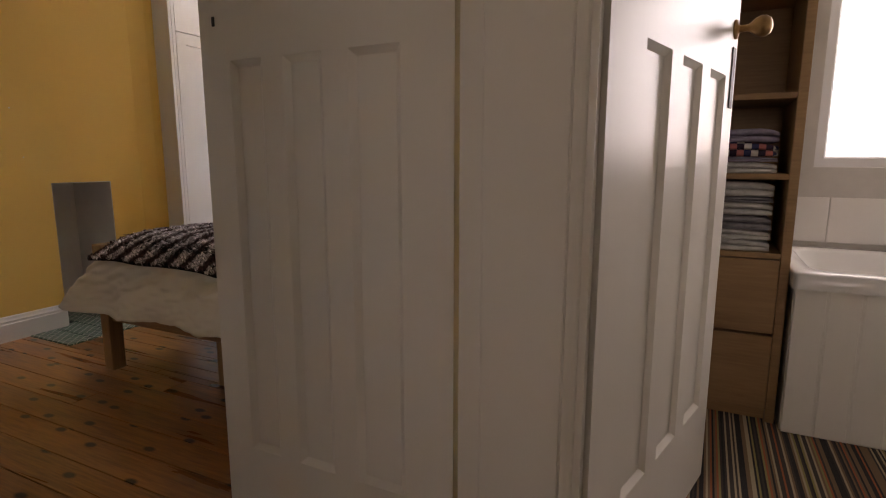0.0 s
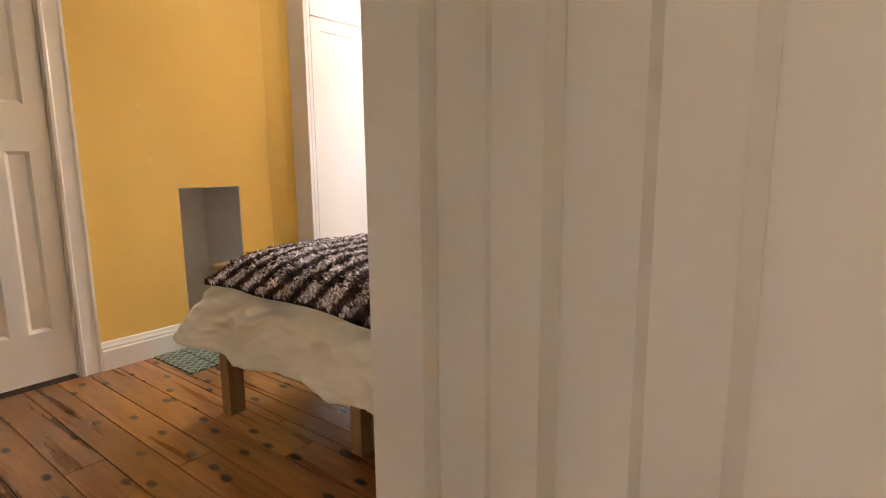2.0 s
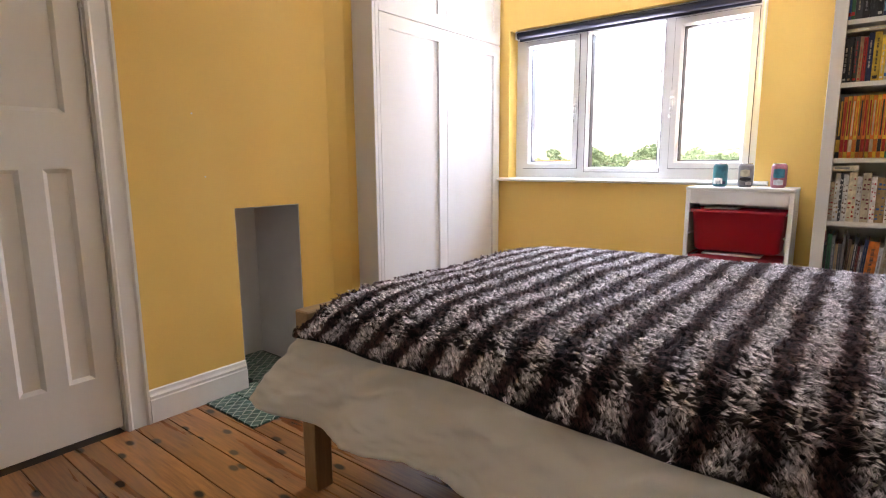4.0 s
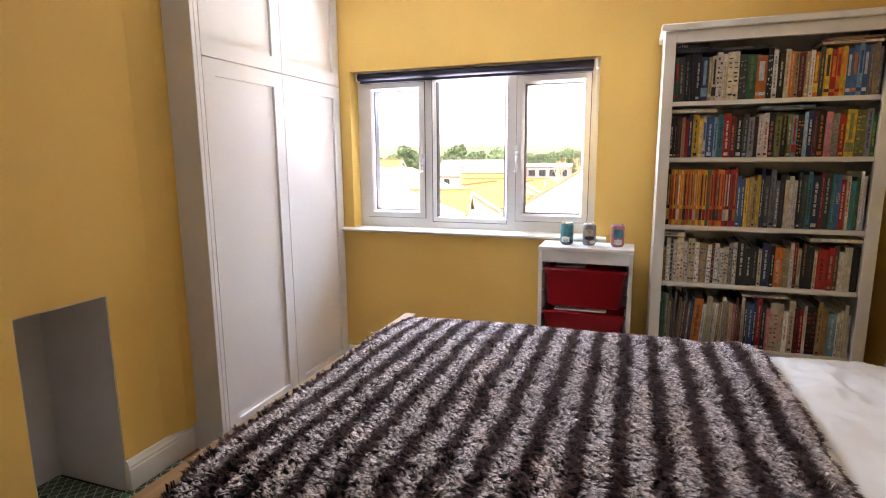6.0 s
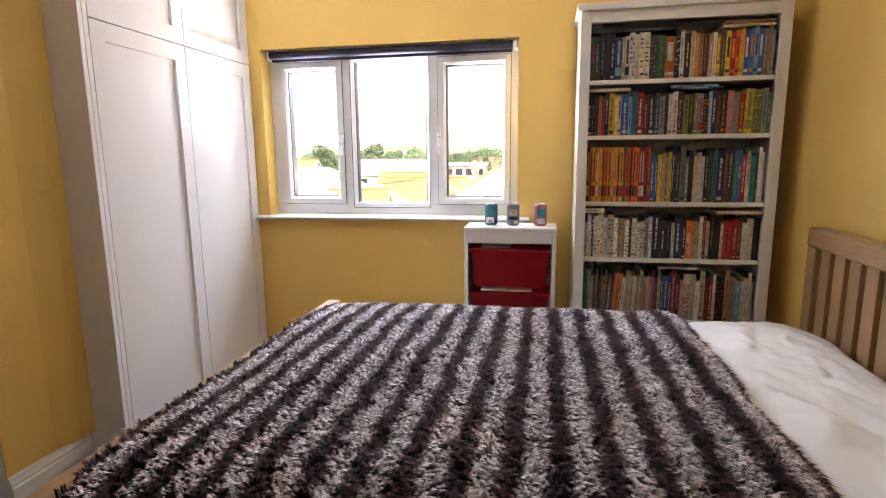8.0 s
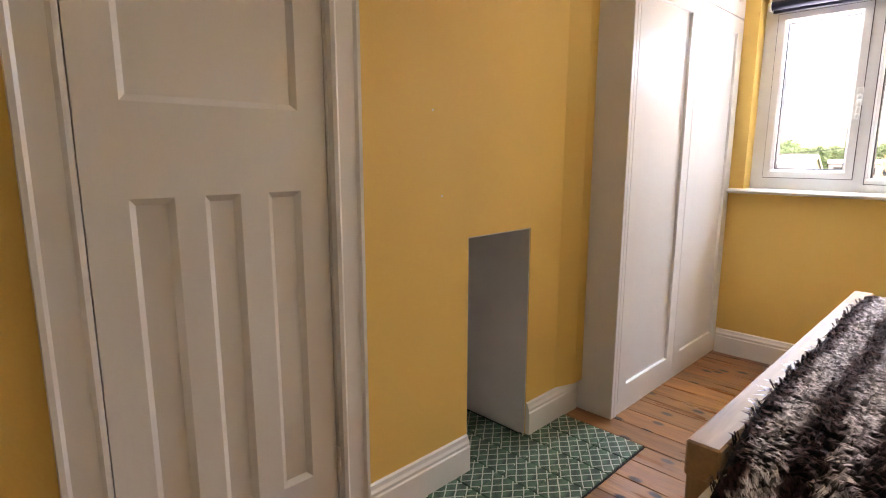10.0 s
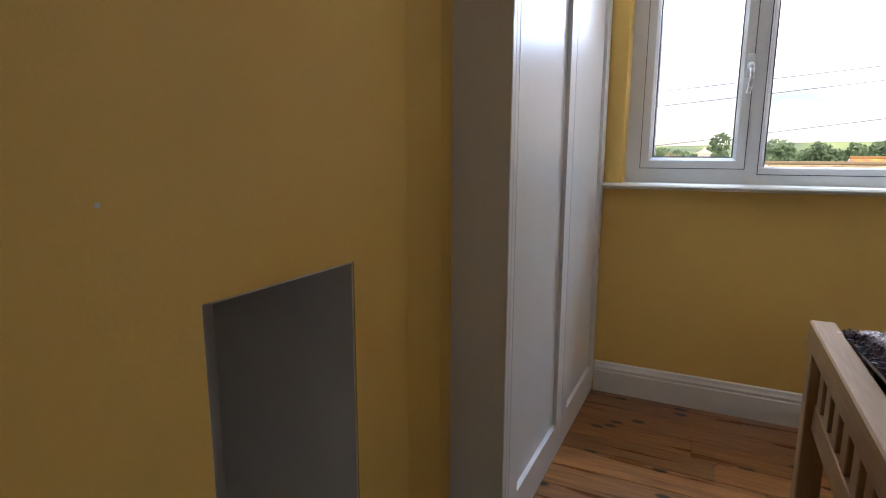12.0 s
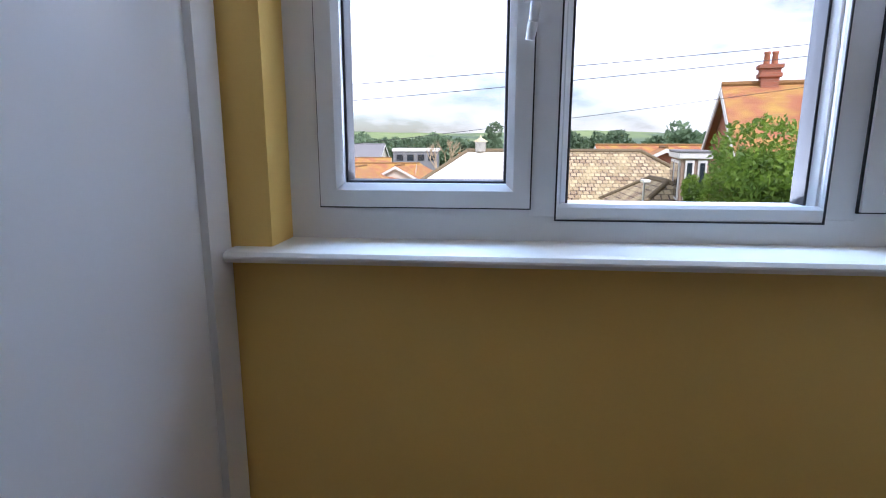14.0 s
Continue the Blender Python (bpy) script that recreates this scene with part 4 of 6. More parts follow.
def flat_book(x, y, z, length, thick, depth, hue, second):
    bm = bmesh.new()
    c = min(0.002, thick * 0.2)
    box(bm, 0, 0, 0, length, depth, c)
    box(bm, 0, 0, thick - c, length, depth, thick)
    box(bm, 0, 0, c, length, c * 1.3, thick - c)
    ob = tagged(part("book", bm, BOOK[hue]), f"{hue} book with {second} title lying flat on other books", "book", "books in the bookcase")
    part("page_block", bx(0.003, c * 1.3 + 0.0005, c + 0.0003, length - 0.003, depth - 0.003, thick - c - 0.0003), PAGES, ob, "cream page block")
    part("title", bx(length * 0.2, -0.0005, thick * 0.3, length * 0.7, 0.0002, thick * 0.7), BOOK[second], ob, "printed spine title")
    ob.location = (x, y, z)
    return ob


def spine_text(words, x, y, z, size, hue, up=True):
    cu = bpy.data.curves.new("lettering", "FONT")
    cu.body, cu.size, cu.extrude = words, size, 0.0003
    cu.align_x, cu.align_y = "LEFT", "CENTER"
    tmp = bpy.data.objects.new("lettering", cu)
    scene.collection.objects.link(tmp)
    bpy.context.view_layer.update()
    me = bpy.data.meshes.new_from_object(tmp.evaluated_get(bpy.context.evaluated_depsgraph_get()))
    bpy.data.objects.remove(tmp)
    ob = new("lettering", me)
    me.materials.clear()
    me.materials.append(BOOK[hue])
    ob.matrix_basis = Matrix.Translation((x, y, z)) @ pose(0, 0, 0, 90, -90 if up else 0, 0)
    return ob


flat_book(2.030, 2.697, SHELVES[0] + 0.2055, 0.150, 0.018, 0.13, "black", "charcoal")
flat_book(2.590, 2.697, SHELVES[0] + 0.2055, 0.210, 0.009, 0.14, "cream", "tan")
flat_book(2.585, 2.697, SHELVES[0] + 0.2150, 0.205, 0.008, 0.14, "maroon", "tan")
flat_book(2.600, 2.697, SHELVES[0] + 0.2235, 0.200, 0.007, 0.14, "tan", "grey")
flat_book(2.180, 2.697, SHELVES[0] + 0.2055, 0.230, 0.012, 0.14, "charcoal", "grey")
flat_book(2.035, 2.697, SHELVES[1] + 0.1965, 0.185, 0.014, 0.13, "cream", "white")
flat_book(2.395, 2.697, SHELVES[1] + 0.1965, 0.215, 0.008, 0.14, "charcoal", "white")
flat_book(2.390, 2.697, SHELVES[1] + 0.205, 0.200, 0.009, 0.14, "sky", "navy")
flat_book(2.025, 2.697, SHELVES[3] + 0.213, 0.100, 0.022, 0.13, "cream", "grey")
flat_book(2.620, 2.697, SHELVES[3] + 0.213, 0.210, 0.014, 0.14, "cream", "white")
flat_book(2.380, 2.697, SHELVES[4] + 0.2465, 0.180, 0.009, 0.14, "white", "grey")


def letter(ob, words, m, size, hue):
    t = spine_text(words, 0, 0, 0, size, hue)
    t.parent = ob
    t.matrix_basis = m
    return tagged(t, label="printed spine lettering")


def spine_words(shelf, x_at, words, size, hue, tall=0.03):
    """Letters a word up the spine of the book that stands at x_at on a shelf."""
    best = min((o for o in scene.objects if o.name.startswith("book") and o.get("category") == "book" and abs(o.location.z - SHELVES[shelf]) < 0.03), key=lambda o: abs(o.location.x - x_at))
    w = best.dimensions.x
    for c in best.children:
        if c.name.startswith("title"):
            bpy.data.objects.remove(c)
            break
    return letter(best, words, Matrix.Translation((w * 0.5, -0.0009, tall)) @ pose(0, 0, 0, 0, -90, 0) @ pose(0, 0, 0, 90, 0, 0), size, hue)


latin = flat_book(2.020, 2.697, SHELVES[0] + 0.224, 0.150, 0.019, 0.13, "black", "charcoal")
letter(latin, "LATIN", Matrix.Translation((0.02, -0.0009, 0.0095)) @ pose(0, 0, 0, 90, 0, 0), 0.016, "white")
spine_words(2, 2.70, "MEGA", 0.018, "white", 0.11)
spine_words(3, 2.49, "JEUX VIDEO", 0.019, "white", 0.02)


# ---- drawer unit, boxes and cans ----
unit = thing("drawer_unit", (1.447, 2.742, 0), 0, "white storage frame with red pull-out plastic boxes", "storage unit")
UW, UD, UH = 0.46, 0.21, 0.889
for x in (0, UW - 0.020):
    part("side", bx(x, 0, 0, x + 0.020, UD, UH - 0.019, 0.002), MELAMINE, unit)
part("top", bx(-0.002, -0.003, UH - 0.0185, UW + 0.002, UD, UH, 0.003), MELAMINE, unit)
part("apron", bx(0.0205, 0.002, UH - 0.080, UW - 0.0205, 0.018, UH - 0.019), MELAMINE, unit)
part("back", bx(0.0205, UD - 0.006, 0.04, UW - 0.0205, UD, UH - 0.019), MELAMINE, unit)
part("bottom", bx(0.0205, 0.004, 0.03, UW - 0.0205, UD - 0.007, 0.048), MELAMINE, unit)
run0 = finish(bx(0, 0.004, -0.008, 0.010, UD - 0.01, 0.0, 0.001), "runner")
run0.materials.append(MELAMINE)
for z in (0.772, 0.662, 0.545, 0.435, 0.325, 0.215, 0.105):
    shared("runner", run0, unit, (0.0205, 0, z))
    shared("runner", run0, unit, (UW - 0.0305, 0, z))


def tub(z_rim):
    """A tapered plastic box hung by its rim, with rounded corners."""
    t = thing("storage_box", (1.447 + UW / 2, 2.742, z_rim), 0, "red plastic storage box hanging in the white frame", "storage box", "red storage boxes")
    bm = bmesh.new()
    rows = []
    for hw, z, y0, r in ((0.207, 0.0, 0.000, 0.012), (0.207, -0.016, 0.000, 0.012), (0.199, -0.017, 0.008, 0.02), (0.186, -0.195, 0.018, 0.03), (0.170, -0.207, 0.030, 0.03)):
        pts = []
        for cx, cy, a0 in ((hw - r, y0 + r, -90), (hw - r, 0.185 - r, 0), (-hw + r, 0.185 - r, 90), (-hw + r, y0 + r, 180)):
            for k in range(5):
                an = radians(a0 + 22.5 * k)
                pts.append(bm.verts.new((cx + math.cos(an) * r, cy + math.sin(an) * r, z)))
        rows.append(pts)
    for p, q in zip(rows, rows[1:]):
        for i in range(len(p)):
            bm.faces.new((p[i], p[(i + 1) % len(p)], q[(i + 1) % len(q)], q[i]))
    bm.faces.new(rows[-1])
    bmesh.ops.recalc_face_normals(bm, faces=bm.faces[:])
    part("box_body", bm, RED_PLASTIC, t, "", True)
    return t


tub(0.781)
tub(0.554)
PAPER = mat("white_paper", (0.75, 0.73, 0.68), 0.8)
for z, w in ((0.556, 0.26), (0.783, 0.15)):
    ob = part("paper_sheaf", bx(0, 0, 0, w, 0.14, 0.008, 0.002), PAPER)
    tagged(ob, "loose white papers on top of a red storage box", "papers").location = (1.53, 2.762, z)

CAN_TIN = mat("bare_aluminium", (0.70, 0.70, 0.71), 0.25, None, 30, metal=1.0)


def can(x, y, ground, patch, label):
    c = thing("drinks_can", (x, y, 0.889), 0, label, "drinks can", "cans on the drawer unit")
    part("body", lathe(bmesh.new(), [(0.026, 0.0), (0.0275, 0.003), (0.033, 0.010), (0.033, 0.098), (0.031, 0.104), (0.027, 0.1095)], seg=28), ground, c, "printed can body", True)
    part("lid", lathe(bmesh.new(), [(0.0268, 0.1095), (0.0275, 0.1125), (0.0262, 0.1138), (0.0250, 0.1115), (0.0245, 0.1100)], seg=28), CAN_TIN, c, "bare metal lid", True)
    part("ring_pull", bx(-0.006, -0.014, 0.111, 0.006, 0.008, 0.1122, 0.0004), CAN_TIN, c)
    for k, (a0, a1, z0, z1, m) in enumerate(patch):
        bm = bmesh.new()
        n_ = 8
        ring0 = [(math.cos(radians(a0 + (a1 - a0) * i / n_)) * 0.0334, math.sin(radians(a0 + (a1 - a0) * i / n_)) * 0.0334) for i in range(n_ + 1)]
        lo = [bm.verts.new((p[0], p[1], z0 + 0.006 * abs(i - n_ / 2) / n_)) for i, p in enumerate(ring0)]
        hi = [bm.verts.new((p[0], p[1], z1 - 0.008 * abs(i - n_ / 2) / n_)) for i, p in enumerate(ring0)]
        for i in range(n_):
            bm.faces.new((lo[i], lo[i + 1], hi[i + 1], hi[i]))
        part("print", bm, m, c, "printed patch")


can(1.575, 2.848, BOOK["teal"], [(225, 300, 0.012, 0.045, BOOK["white"]), (250, 330, 0.010, 0.030, BOOK["navy"])], "teal printed drinks can on the white unit")
can(1.687, 2.853, BOOK["grey"], [(235, 310, 0.050, 0.085, BOOK["cream"]), (230, 320, 0.030, 0.049, BOOK["black"]), (280, 330, 0.010, 0.028, BOOK["white"])], "grey and cream printed drinks can on the white unit")
can(1.827, 2.843, BOOK["pink"], [(235, 320, 0.045, 0.090, BOOK["teal"]), (240, 310, 0.012, 0.040, BOOK["white"])], "pink and blue printed drinks can on the white unit")

# double socket low on the east wall
sock = thing("wall_socket", (XE, 2.62, 0.42), 0, "white double socket on the yellow wall", "socket")
part("plate", bx(-0.009, -0.073, -0.043, 0, 0.073, 0.043, 0.003), UPVC, sock)
for y in (-0.038, 0.038):
    part("switch", bx(-0.012, y - 0.007, 0.012, -0.0085, y + 0.007, 0.028, 0.001), UPVC, sock)


# ---- bathroom seen through its door ----
tall = thing("shelf_unit", (3.130, 1.555, 0), 0, "tall narrow oak shelf unit with towels and two drawers", "shelf unit")
TWD, TDP, THT = 0.445, 0.36, 1.90
for x in (0, TWD - 0.030):
    part("side", bx(x, 0, 0.0, x + 0.030, TDP, THT, 0.002), BATH_OAK, tall)
part("back", bx(0.030, TDP - 0.008, 0.06, TWD - 0.030, TDP, THT - 0.02), BATH_OAK, tall)
for z in (0.630, 0.909, 1.182, 1.55, THT):
    part("shelf", bx(0.0305, 0.006, z - 0.020, TWD - 0.0305, TDP - 0.009, z, 0.001), BATH_OAK, tall)
part("plinth", bx(0.0305, 0.03, 0.0, TWD - 0.0305, 0.05, 0.045), BATH_OAK, tall)
for z0, z1 in ((0.050, 0.328), (0.338, 0.606)):
    part("drawer", bx(0.032, -0.004, z0, TWD - 0.032, TDP - 0.02, z1, 0.002), BATH_OAK, tall, "plain oak drawer")

TOWEL = {"white": mat("white_towel", (0.62, 0.60, 0.58), 0.95, (0.5, 0.48, 0.47), 40, bump=0.8, bump_scale=220), "grey": mat("grey_towel", (0.28, 0.27, 0.29), 0.95, (0.2, 0.19, 0.21), 40, bump=0.8, bump_scale=220),
         "lilac": mat("lilac_towel", (0.32, 0.28, 0.36), 0.95, (0.24, 0.21, 0.28), 40, bump=0.8, bump_scale=220)}


def check_material():
    m = bpy.data.materials.new("checked_cotton")
    m.use_nodes = True
    n, l = m.node_tree.nodes, m.node_tree.links
    co = n.new("ShaderNodeTexCoord")
    ck = n.new("ShaderNodeTexChecker")
    ck.inputs["Scale"].default_value = 44
    ck.inputs[1].default_value, ck.inputs[2].default_value = (0.62, 0.58, 0.55, 1), (0.03, 0.035, 0.11, 1)
    l.new(co.outputs["Object"], ck.inputs["Vector"])
    wv = n.new("ShaderNodeTexChecker")
    wv.inputs["Scale"].default_value = 22
    wv.inputs[1].default_value, wv.inputs[2].default_value = (1, 1, 1, 1), (0.75, 0.10, 0.09, 1)
    l.new(co.outputs["Object"], wv.inputs["Vector"])
    mx = n.new("ShaderNodeMixRGB")
    mx.blend_type, mx.inputs[0].default_value = "MULTIPLY", 0.8
    l.new(ck.outputs[0], mx.inputs[1])
    l.new(wv.outputs[0], mx.inputs[2])
    l.new(mx.outputs[0], n["Principled BSDF"].inputs["Base Color"])
    n["Principled BSDF"].inputs["Roughness"].default_value = 0.95
    return m


CHECK = check_material()


def folded(z, h, material, label, dx=0.0):
    """One folded cloth: two soft rounded folds, slumped and uneven along the front."""
    t = thing("folded_towel", (3.175 + dx, 1.575, z), 0, label, "towel", "folded towels")
    bm = bmesh.new()
    width, seg = 0.335 - abs(dx), 16
    for k in range(2):
        z0, z1 = k * h / 2, (k + 1) * h / 2 - 0.001
        r = (z1 - z0) / 2
        outline = [(0.006 * k + r - r * math.sin(radians(180 - i * 22.5)), (z0 + z1) / 2 - r * math.cos(radians(i * 22.5))) for i in range(9)] + [(0.26, z1), (0.26, z0)]
        rows_ = []
        for i in range(seg + 1):
            u = i / seg
            push = 0.014 * noise.noise(Vector((u * 3.0, z * 40 + k, 1.0))) + 0.022 * (abs(2 * u - 1) ** 6)
            sag = 1.0 - 0.30 * abs(2 * u - 1) ** 5 - 0.10 * noise.noise(Vector((u * 4.0, z * 31, 7.0 + k)))
            rows_.append([bm.verts.new((u * width, y_ + (push if y_ < 0.2 else 0.0), max(0.0, z_ * sag))) for y_, z_ in outline])
        for p, q in zip(rows_, rows_[1:]):
            for i in range(len(outline)):
                bm.faces.new((p[i], p[(i + 1) % len(outline)], q[(i + 1) % len(outline)], q[i]))
        bm.faces.new(rows_[0][::-1])
        bm.faces.new(rows_[-1])
    part("cloth", bm, material, t, "", True)
    return t


folded(0.6305, 0.040, TOWEL["white"], "thin white folded towel on an oak shelf")
folded(0.6715, 0.035, TOWEL["white"], "white folded towel in a low pile", 0.006)
folded(0.7600, 0.045, TOWEL["white"], "white folded towel in a pile", 0.004)
folded(0.7070, 0.052, TOWEL["grey"], "dark grey folded towel in a pile", 0.01)
folded(0.8055, 0.020, TOWEL["grey"], "thin grey folded towel in a pile")
folded(0.8260, 0.055, TOWEL["white"], "thick white folded towel on a pile")
folded(0.9095, 0.040, TOWEL["white"], "off-white folded towel on an oak shelf")
folded(0.9500, 0.018, TOWEL["lilac"], "lilac folded towel in a pile")
folded(0.9685, 0.050, CHECK, "red, white and navy checked folded cloth")
folded(1.0190, 0.045, TOWEL["lilac"], "grey-lilac folded towel on top of a pile")

bath = thing("bathtub", (3.578, 1.478, 0), 0, "white bath with a white tongue-and-groove side panel", "bath")
bm = bmesh.new()
rows = []
for inset, z in ((0, 0.498), (0, 0.545), (0.006, 0.552), (0.060, 0.552), (0.075, 0.540), (0.11, 0.30), (0.16, 0.22)):
    x0, x1, y0, y1 = inset, 1.160 - inset, inset, 0.695 - inset
    r = 0.02 if inset < 0.05 else 0.09
    pts = []
    for cx, cy, a0 in ((x1 - r, y0 + r, -90), (x1 - r, y1 - r, 0), (x0 + r, y1 - r, 90), (x0 + r, y0 + r, 180)):
        for k in range(6):
            an = radians(a0 + 18 * k)
            pts.append(bm.verts.new((cx + math.cos(an) * r, cy + math.sin(an) * r, z)))
    rows.append(pts)
for p, q in zip(rows, rows[1:]):
    for i in range(len(p)):
        bm.faces.new((p[i], p[(i + 1) % len(p)], q[(i + 1) % len(q)], q[i]))
bm.faces.new(rows[-1])
part("tub", bm, PORCELAIN, bath, "", True)
bath.scale = (0.96, 1.0, 1.055)
board0 = finish(bx(0, 0.018, 0.002, 0.0965, 0.034, 0.4975, 0.003), "panel_board")
board0.materials.append(WHITE_GLOSS)
for i in range(11):
    shared("panel_board", board0, bath, (0.012 + i * 0.102, 0, 0))
bead0 = finish(cyl(bmesh.new(), (0, 0.024, 0.002), (0, 0.024, 0.4975), 0.004, seg=8), "panel_bead")
bead0.materials.append(WHITE_GLOSS)
for i in range(10):
    shared("panel_bead", bead0, bath, (0.1115 + i * 0.102, 0, 0))
part("end_panel", bx(0.010, 0.036, 0.002, 0.024, 0.66, 0.4975), WHITE_GLOSS, bath)

bwin = tagged(new("window_2"), "white framed frosted bathroom window", "window", "", "structure")
bm = bmesh.new()
ring(bm, BWX0 + 0.001, BWZ0 + 0.001, BWX1 - 0.001, BWZ1 - 0.001, 0.045, BYN + 0.03, BYN + 0.09, 0.008)
part("window_frame", bm, UPVC, bwin)
FROST = bpy.data.materials.new("frosted_glass")
FROST.use_nodes = True
fb = FROST.node_tree.nodes["Principled BSDF"]
fb.inputs["Transmission Weight"].default_value, fb.inputs["Roughness"].default_value, fb.inputs["IOR"].default_value = 1.0, 0.5, 1.2
part("pane", bx(BWX0 + 0.04, BYN + 0.055, BWZ0 + 0.04, BWX1 - 0.04, BYN + 0.059, BWZ1 - 0.04), FROST, bwin).visible_shadow = False
# frame and pane of the added landing opening, never in view
lwin = tagged(new("added_landing_window"), "unseen white framed window added to light the landing", "window", "", "structure")
bm = bmesh.new()
ring(bm, LWX0 + 0.001, LWZ0 + 0.001, LWX1 - 0.001, LWZ1 - 0.001, 0.06, -2.56, -2.50, 0.008)
part("window_frame", bm, UPVC, lwin)
part("pane", bx(LWX0 + 0.05, -2.532, LWZ0 + 0.05, LWX1 - 0.05, -2.528, LWZ1 - 0.05), GLASS, lwin).visible_shadow = False


def stripe_material():
    m = bpy.data.materials.new("striped_carpet")
    m.use_nodes = True
    n, l = m.node_tree.nodes, m.node_tree.links
    co = n.new("ShaderNodeTexCoord")
    mp = n.new("ShaderNodeMapping")
    mp.inputs["Scale"].default_value = (170, 0.001, 0.001)
    l.new(co.outputs["Object"], mp.inputs[0])
    wn_ = n.new("ShaderNodeTexWhiteNoise")
    fl = n.new("ShaderNodeVectorMath")
    fl.operation = "FLOOR"
    l.new(mp.outputs[0], fl.inputs[0])
    l.new(fl.outputs[0], wn_.inputs["Vector"])
    rp = n.new("ShaderNodeValToRGB")
    rp.color_ramp.interpolation = "CONSTANT"
    stops = [(0.0, (0.03, 0.025, 0.025)), (0.25, (0.45, 0.36, 0.24)), (0.45, (0.22, 0.14, 0.08)), (0.6, (0.06, 0.045, 0.04)), (0.75, (0.30, 0.25, 0.10)), (0.88, (0.40, 0.12, 0.05))]
    for k, (p, c) in enumerate(stops):
        el = rp.color_ramp.elements[k] if k < 2 else rp.color_ramp.elements.new(p)
        el.position, el.color = p, (*c, 1)
    l.new(wn_.outputs["Value"], rp.inputs[0])
    l.new(rp.outputs[0], n["Principled BSDF"].inputs["Base Color"])
    n["Principled BSDF"].inputs["Roughness"].default_value = 0.95
    nb = n.new("ShaderNodeTexNoise")
    nb.inputs["Scale"].default_value = 400
    bp = n.new("ShaderNodeBump")
    bp.inputs["Strength"].default_value, bp.inputs["Distance"].default_value = 0.6, 0.003
    l.new(co.outputs["Object"], nb.inputs["Vector"])
    l.new(nb.outputs["Fac"], bp.inputs["Height"])
    l.new(bp.outputs[0], n["Principled BSDF"].inputs["Normal"])
    return m


structure("floor_landing", bx(DX1, -2.4, -0.3, 4.7, BYN, 0.0), stripe_material(), "multicoloured striped carpet of landing and bathroom", "carpet")


# ---- outside: gardens, roofs, trees and hills ----
def tiled(name, c1, c2, gap, row_h, tile_w, moss=None, bump=0.6, axis="XZ"):
    """Courses of brick or roof tile, with uneven colour."""
    m = bpy.data.materials.new(name)
    m.use_nodes = True
    n, l = m.node_tree.nodes, m.node_tree.links
    b = n["Principled BSDF"]
    b.inputs["Roughness"].default_value = 0.85
    co = n.new("ShaderNodeTexCoord")
    uv = co.outputs["UV"]
    br = n.new("ShaderNodeTexBrick")
    br.inputs["Color1"].default_value, br.inputs["Color2"].default_value, br.inputs["Mortar"].default_value = (*c1, 1), (*c2, 1), (*gap, 1)
    br.inputs["Scale"].default_value, br.inputs["Brick Width"].default_value, br.inputs["Row Height"].default_value = 1.0, tile_w, row_h
    br.inputs["Mortar Size"].default_value, br.inputs["Mortar Smooth"].default_value, br.inputs["Bias"].default_value = row_h * 0.10, 0.3, 0.0
    l.new(uv, br.inputs["Vector"])
    no = n.new("ShaderNodeTexNoise")
    no.inputs["Scale"].default_value, no.inputs["Detail"].default_value = 1.3, 6.0
    l.new(uv, no.inputs["Vector"])
    rp = n.new("ShaderNodeValToRGB")
    rp.color_ramp.elements[0].position, rp.color_ramp.elements[1].position = 0.42, 0.66
    l.new(no.outputs["Fac"], rp.inputs[0])
    mx = n.new("ShaderNodeMixRGB")
    mx.inputs[2].default_value = (*(moss or tuple(v * 0.7 for v in c1)), 1)
    sc = n.new("ShaderNodeMath")
    sc.operation = "MULTIPLY"
    sc.inputs[1].default_value = 0.65
    l.new(rp.outputs[0], sc.inputs[0])
    l.new(sc.outputs[0], mx.inputs[0])
    l.new(br.outputs["Color"], mx.inputs[1])
    l.new(mx.outputs[0], b.inputs["Base Color"])
    bp = n.new("ShaderNodeBump")
    bp.inputs["Strength"].default_value, bp.inputs["Distance"].default_value = bump, 0.02
    bp.invert = True
    l.new(br.outputs["Fac"], bp.inputs["Height"])
    l.new(bp.outputs[0], b.inputs["Normal"])
    return m


CLAY = tiled("clay_roof_tile", (0.46, 0.19, 0.09), (0.36, 0.13, 0.06), (0.16, 0.06, 0.035), 0.11, 0.17, (0.50, 0.36, 0.06))
BROWN_TILE = tiled("brown_roof_tile", (0.52, 0.43, 0.27), (0.27, 0.19, 0.11), (0.07, 0.045, 0.03), 0.27, 0.26, (0.50, 0.42, 0.22), bump=1.0)
# pale copy of the brown tile: sunlit glare put into the colour
PALE_TILE = tiled("sun_glare_roof_tile", (0.78, 0.74, 0.66), (0.70, 0.66, 0.58), (0.52, 0.48, 0.40), 0.27, 0.26, (0.74, 0.70, 0.58))
BRICK = tiled("red_brick", (0.36, 0.11, 0.055), (0.27, 0.075, 0.04), (0.30, 0.24, 0.18), 0.075, 0.225, (0.30, 0.12, 0.07), 0.4)
RENDER = mat("pale_render", (0.68, 0.64, 0.56), 0.9, (0.6, 0.56, 0.48), 1.2)
OUT_WHITE = mat("outdoor_white_paint", (0.78, 0.77, 0.74), 0.5, None, 2)
DARK_GLASS = mat("dark_window_glass", (0.03, 0.04, 0.05), 0.08, None, 1)
POT = mat("terracotta_pot", (0.42, 0.16, 0.08), 0.8, None, 6)
SLATE = mat("grey_flat_roof", (0.22, 0.22, 0.23), 0.8, None, 1.5)
